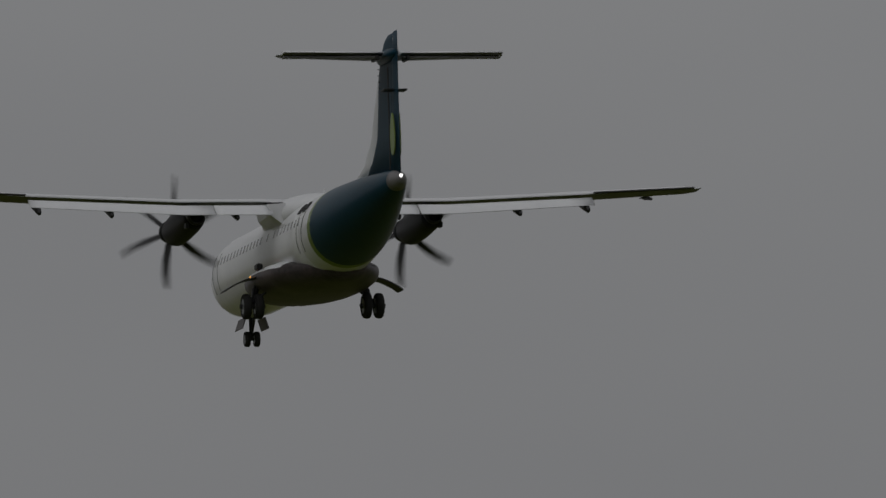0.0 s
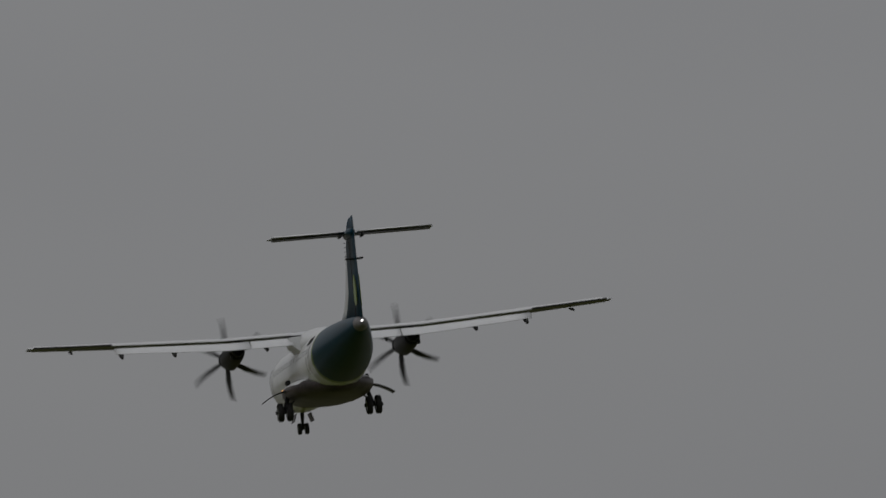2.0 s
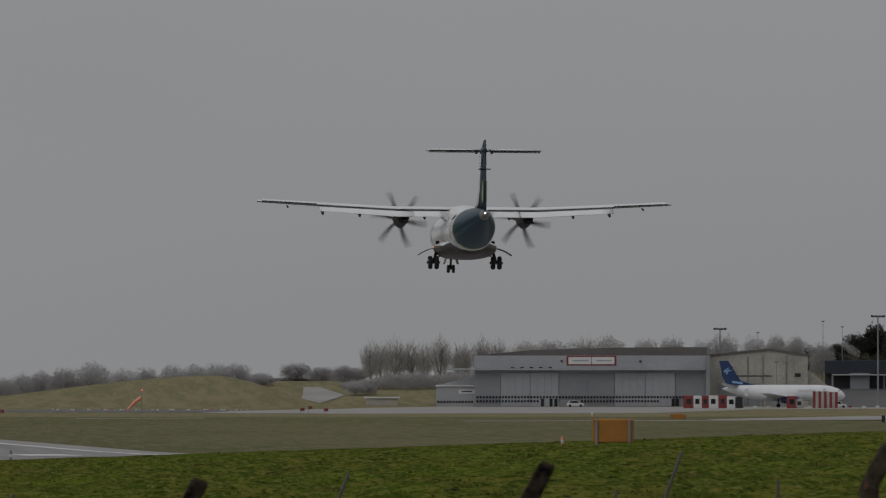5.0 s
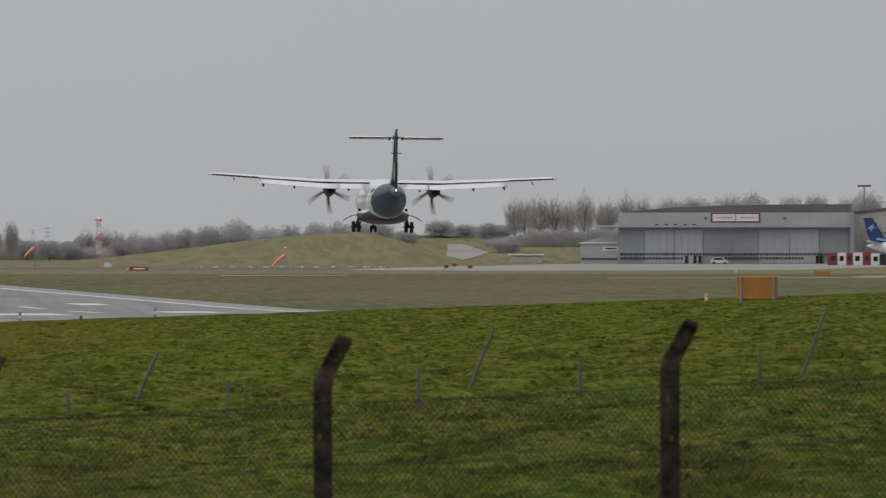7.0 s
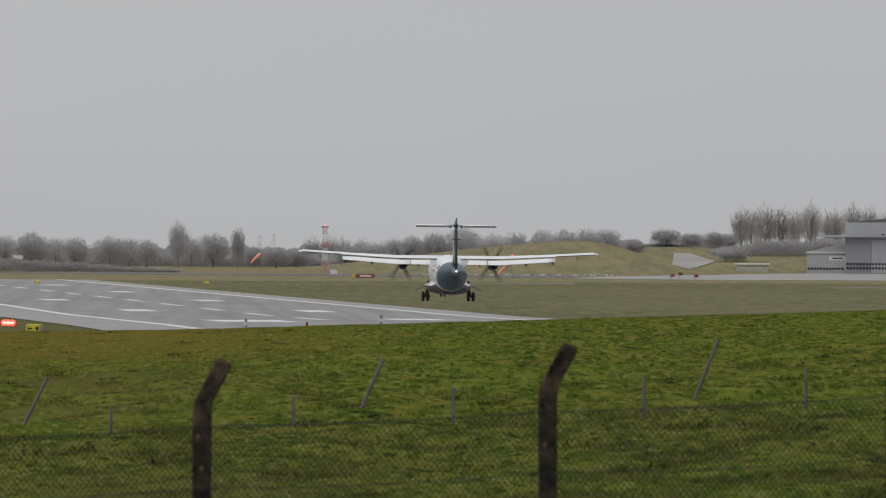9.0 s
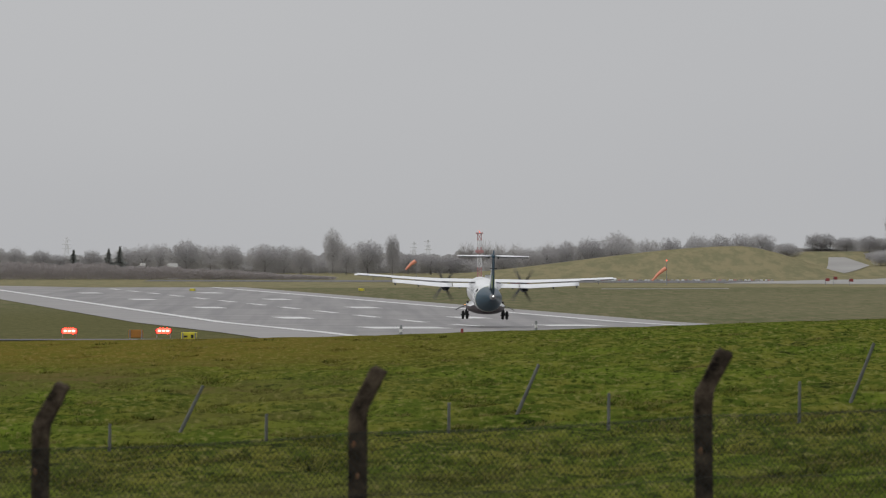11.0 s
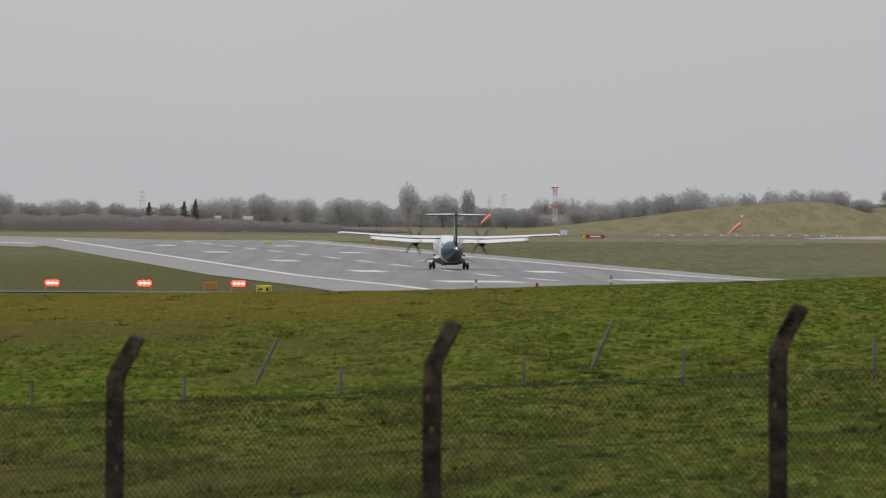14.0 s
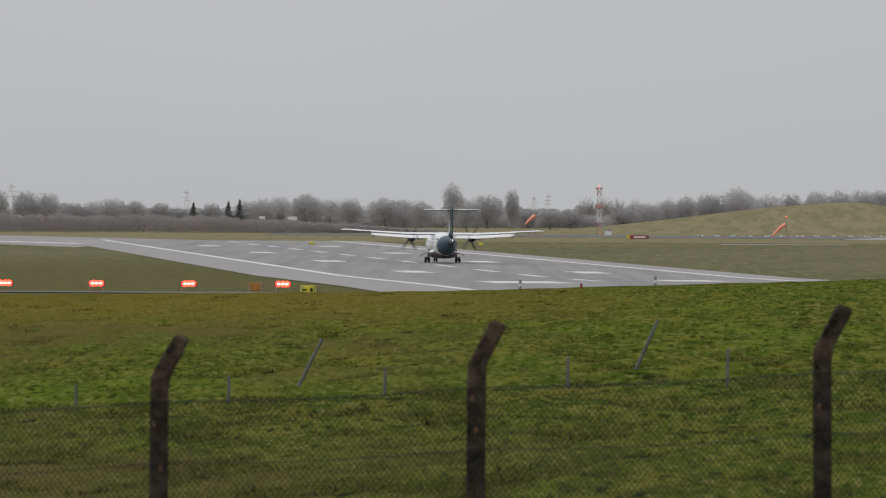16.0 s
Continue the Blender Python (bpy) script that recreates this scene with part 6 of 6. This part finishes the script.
def slotted_barrier(u, d):
    w = empty("low_barrier", facing(u, d), "long low pale barrier with dark slots", "barrier")
    bm = bmesh.new()
    box(bm, (0, 0, 0.4), (17, 0.5, 0.8), bevel=0.05)
    body = part("wall", bm, CREAM, w)
    for k in range(8):
        bm = bmesh.new()
        box(bm, (-7.0 + 2.0 * k, -0.26, 0.45), (1.1, 0.06, 0.3), bevel=0.02)
        part("slot", bm, BLACK, body)
    for x in (-8.2, 8.3):
        bm = bmesh.new()
        box(bm, (x, 0, 0.6), (0.6, 0.7, 1.2), bevel=0.05)
        part("end_post", bm, CREAM if x > 0 else DARK_METAL, w)


def tank_truck(u, d):
    t = empty("tank_truck", facing(u, d), "tank truck with a silver tank and a navy blue body", "truck")
    bm = bmesh.new()
    loft(bm, [[(x, r * math.cos(a), 2.3 + r * math.sin(a)) for a in (2 * math.pi * k / 20 for k in range(20))] for x, r in ((-6.2, 0.7), (-6.0, 1.15), (-1.3, 1.15), (-1.1, 0.9))])
    part("tank", bm, WHITE_PANEL, t, "pale silver tank", True)
    bm = bmesh.new()
    box(bm, (2.2, 0, 2.3), (6.4, 2.4, 2.7), bevel=0.1)
    part("cargo_body", bm, NAVY, t, "navy blue body")
    bm = bmesh.new()
    prism(bm, [(5.5, 0.6), (7.3, 0.6), (7.3, 1.6), (6.9, 2.8), (5.5, 2.9)], -1.15, 1.15)
    cab = part("cab", bm, WHITE_PANEL, t)
    bm = bmesh.new()
    box(bm, (6.4, -1.15, 2.1), (0.9, 0.06, 0.7))
    part("cab_window", bm, GLASS_DARK, cab)
    bm = bmesh.new()
    box(bm, (0, 0, 0.85), (13, 1.6, 0.4), bevel=0.05)
    part("chassis", bm, DARK_METAL, t)
    for x in (-5.2, -4.0, 0.4, 6.3):
        for y in (-1.0, 1.0):
            bm = bmesh.new()
            tube(bm, (x, y - 0.15, 0.5), (x, y + 0.15, 0.5), 0.5, n=14)
            part("wheel", bm, RUBBER, t)


build_hangar()
build_cream_hangar()
build_jet()
build_tower()
build_antenna()
build_radar_mast()
for u, v, d in ((1909, 92, 1940), (1630, 70, 2090), (2316, 162, 2050), (2410, 180, 2050)):
    lamp_mast(u, v, d)
windsock(164, -38, 1700, 2.1, 1.9, 0)
windsock(607, -51, 1640, 2.8, 2.6, 1.5)
for u in (-774, -612.5, -449.5, -283):
    papi(u, 722)
sign_on_legs("runway_sign", -238, 690, 1.35, 0.72, 0.1, YELLOW, "small yellow sign with black marks", 2, ((-0.22, 0.24, 0.2, BLACK), (0.2, 0.16, 0.42, BLACK)))
sign_on_legs("sign_back", -332, 712, 1.3, 0.72, 0.1, ORANGE_BOX, "dull orange sign on the grass")
sign_on_legs("large_sign", 1441, 325, 1.66, 0.98, 0.04, ORANGE_BOX, "large dirty orange sign seen from behind on two posts")
sign_on_legs("low_sign", 1556, 1480, 3.0, 0.9, 0.1, ORANGE_BOX, "low orange sign beside the taxiway")
sign_on_legs("holding_sign", 344, 1665, 4.6, 0.8, 0.1, RED_PAINT, "low red sign with a yellow end", 2, ((-0.42, 0.14, 0.9, YELLOW), (0.1, 0.5, 0.4, WHITE_PANEL)))
for u in (-232, 67):
    sign_on_legs("yellow_sign", u, 1440, 1.1, 0.45, 0.1, YELLOW, "small yellow sign beside the runway")
for u, h in ((891, 1.5), (905, 1.8), (933, 1.4)):
    sign_on_legs("red_post_sign", u, 1612, 0.9, 0.6, h - 0.6, RED_PAINT, "red box on a single post", 1)
for u, d in ((376, 349), (137, 349)):
    marker(u, d, 0.38, "white and grey marker post at the runway's edge", (GALVANISED, WHITE_PANEL, GALVANISED))
marker(245, 348, 0.15, "small red light post by the runway", (RED_PAINT, RED_PAINT))
marker(1351, 328, 0.32, "orange and white marker post", (ORANGE, WHITE_PANEL, ORANGE))
marker(1404, 1560, 0.9, "orange and white marker post", (ORANGE, WHITE_PANEL))
for k in range(82):  # low white blocks along the airfield road
    u = 440 + 5.9 * k + 2.0 * math.sin(k * 2.3)
    blk = empty("barrier_block", facing(u, 1975 if u > 800 else 1800), "low white barrier block", "barrier", "barrier blocks")
    bm = bmesh.new()
    prism(bm, [(-0.4, 0), (0.4, 0), (0.25, 0.32), (-0.25, 0.32)], -0.25, 0.25)
    part("block", bm, (CREAM, WHITE_PANEL, CREAM, RED_LATTICE, WHITE_PANEL)[k * 7 % 5], blk)
for k, (u, w, h, mt) in enumerate(((1575, 2.6, 3.0, RED_PAINT), (1590, 2.2, 3.0, WHITE_PANEL), (1604, 1.8, 3.0, RED_PAINT), (1618, 2.4, 3.0, WHITE_PANEL), (1635, 2.0, 3.1, RED_PAINT), (1650, 2.4, 2.8, WHITE_PANEL), (1663, 1.8, 2.7, DARK_METAL),
                                   (1757, 2.4, 2.9, RED_PAINT), (1770, 2.0, 2.2, CREAM))):
    hut = empty("equipment_hut", facing(u, 1890), "small %s equipment hut before the hangar" % ("red" if mt is RED_PAINT else "white" if mt is WHITE_PANEL else "drab"), "hut", "equipment huts")
    bm = bmesh.new()
    box(bm, (0, 0, h / 2), (w, 2.0, h), bevel=0.06)
    body = part("body", bm, mt, hut)
    bm = bmesh.new()
    box(bm, (0, -1.02, h * 0.55), (w * 0.45, 0.06, h * 0.4), bevel=0.02)
    part("panel", bm, GLASS_DARK if k % 2 else DARK_METAL, body)
striped = empty("striped_hut", facing(1816, 1890), "tall red and white striped hut", "hut")
for k in range(9):
    bm = bmesh.new()
    box(bm, (-2.6 + 0.65 * k, 0, 2.0), (0.64, 2.2, 4.0 if k < 6 else 3.7), bevel=0.03)
    part("stripe", bm, RED_PAINT if k % 2 == 0 else CREAM, striped)
build_terminal()
build_pier()
build_office()
boarding_stairs(1944, 1975)
for u, v, d in ((1812, 84, 2080), (1846, 74, 2085), (1697, 64, 2085), (2031, 77, 2060), (1730, 12, 1950)):
    thin_pole(u, v, d)
slotted_barrier(2002, 1400)
block_building("hill_shed", 1032, 1995, 8, 2.0, 5, CREAM, "long low open shed by the road", 0, 0, WHITE_PANEL, sink=0.2)
# Two pale round trees take the place of a hazy dark green bush.
plant("round", 985, -20, 44, 2040)
plant("round", 1008, -24, 40, 2042)
for u, w, h in ((-754, 2.2, 3.3), (-320, 1.4, 3.4), (-267, 2.4, 3.3)):
    block_building("white_cabin", u, 1905, w, h, 4, WHITE_PANEL, "small white cabin behind brown scrub", 0, 0, WHITE_PANEL, 0.02)
box_truck(1990, 1960, "white box truck parked on the apron")
box_truck(2055, 1968, "grey box truck parked under the pier", CLADDING_DARK, 6.5)
tank_truck(2118, 1962)
box_truck(2185, 1962, "white box truck parked by the pier", WHITE_PANEL, 7, -1)
small_car(1374, 1955, WHITE_PANEL, "white car parked before the hangar doors")
small_car(1838, 1912, WHITE_PANEL, "white car parked by the jet's nose")
small_car(2250, 1958, ORANGE, "orange car parked by the pier")
for k in range(30):
    u = 1668 + 24 * k
    blk = empty("barrier_block", facing(u, 1925), "low red and white barrier block", "barrier", "barrier blocks")
    bm = bmesh.new()
    prism(bm, [(-0.5, 0), (0.5, 0), (0.4, 0.45), (-0.4, 0.45)], -0.25, 0.25)
    part("block", bm, WHITE_PANEL if k % 4 else RED_PAINT, blk)


def pylon(u, v, d):
    x, y, z = spot(u, d)
    top = 9.3 + v * d / 14250 - z
    p = empty("pylon", facing(u, d), "distant steel lattice power pylon", "pylon", "power pylons")
    bm = bmesh.new()
    w = top * 0.1
    for sx in (-1, 1):
        for sy in (-1, 1):
            tube(bm, (sx * w, sy * w, 0), (sx * w * 0.2, sy * w * 0.2, top), 0.11, 0.07, 5)
    for k in range(6):
        q, r = k / 6, (k + 1) / 6
        a, b = w * (1 - 0.8 * q), w * (1 - 0.8 * r)
        tube(bm, (-a, -a, top * q), (b, -b, top * r), 0.06, n=4)
        tube(bm, (a, -a, top * q), (-b, -b, top * r), 0.06, n=4)
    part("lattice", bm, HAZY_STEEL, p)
    for q in (0.68, 0.8, 0.93):
        bm = bmesh.new()
        tube(bm, (-top * 0.13, 0, top * q), (top * 0.13, 0, top * q), 0.1, n=5)
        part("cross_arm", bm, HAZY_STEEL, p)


for u, v in ((-454, 4), (-764, 14), (160, -4), (185, 0)):
    pylon(u, v, 2700)


# ---- grass standing up from the slope, as blades and tussocks ----
def grass_blades(name, seed, count, clumps, mat, label, tall):
    rng = np.random.default_rng(seed)

    def spots(n):
        y = 1.0 / rng.uniform(1 / 350.0, 1 / 71.0, n)
        y = np.where(rng.uniform(0, 1, n) < 0.45, rng.uniform(72, 350, n), y)
        return rng.uniform(-0.066, 0.15, n) * y, y

    x, y = spots(count)
    h = rng.uniform(0.35, 0.9, count) * tall
    cx, cy = spots(clumps)
    per = 44
    k = np.repeat(np.arange(clumps), per)
    size = rng.uniform(0.1, 0.45, clumps)[k]
    far = np.clip(rng.normal(0, 1, (len(k), 2)), -2, 2)
    x = np.concatenate([x, cx[k] + far[:, 0] * size])
    y = np.concatenate([y, cy[k] + far[:, 1] * size * 1.3])
    h = np.concatenate([h, rng.uniform(0.6, 1.5, len(k)) * tall * np.exp(-0.3 * (far ** 2).sum(1))])
    n = len(x)
    z = ground_z(x, y) - 0.03
    w = rng.uniform(0.006, 0.013, n) * (1 + y / 160)
    way = rng.normal(0.3, 1.3, n)
    lean = rng.uniform(0.9, 2.2, n) * h
    lx, ly = lean * np.cos(way), lean * np.sin(way)
    a = way + np.pi / 2
    v = np.stack([np.stack([x - w * np.cos(a), y - w * np.sin(a), z], -1), np.stack([x + w * np.cos(a), y + w * np.sin(a), z], -1),
                  np.stack([x + lx, y + ly, z + h], -1)], 1).reshape(-1, 3)
    me = bpy.data.meshes.new(name)
    me.from_pydata(v.tolist(), [], np.arange(3 * n).reshape(-1, 3).tolist())
    me.materials.append(mat)
    tagged(new(name, me), label, "grass", kind="stuff")


grass_blades("grass", 1, 150000, 1500, GRASS_BLADES, "rough green grass tufts on the slope", 0.08)
grass_blades("dry_grass", 2, 40000, 500, DRY_GREEN, "dry straw-coloured grass tufts", 0.09)
grass_blades("sedge", 3, 400, 240, SEDGE, "dark sedge tussocks in the grass", 0.13)


# ---- what moves ----
# seconds and the angle that the propellers have turned through, in degrees
BLADE_TURN = ((0, 67), (0.5, 787), (1, 1540), (1.5, 2261), (2, 2998), (2.5, 3765), (3, 4540), (3.5, 5278), (4, 6021), (4.5, 7021), (5, 8021), (5.5, 9021), (6, 10021), (6.5, 11258), (7, 12475), (7.5, 13682), (8, 14927), (8.5, 16144), (9, 17374), (9.5, 18604), (10, 19834), (10.5, 21064), (11, 22294), (11.5, 23524), (12, 24754), (12.5, 25984), (13, 27214), (13.5, 28444), (14, 29674), (14.5, 30904), (15, 32134), (15.5, 33364), (16, 34594))


def plane_pose(x, y, z, heading, nose_up, right_down):
    return pose(x, y, z, 0, 0, -heading) @ pose(0, 0, 0, nose_up) @ pose(0, 0, 0, 0, right_down)


def motions():
    walk(airliner, [(t, plane_pose(*a)) for t, *a in FLIGHT])
    ts, turned = zip(*BLADE_TURN)
    for ob, hub in propellers:
        walk(ob, [(k / 30, pose(*hub, 0, float(np.interp(k / 30, ts, turned)) % 360)) for k in range(481)])


motions()
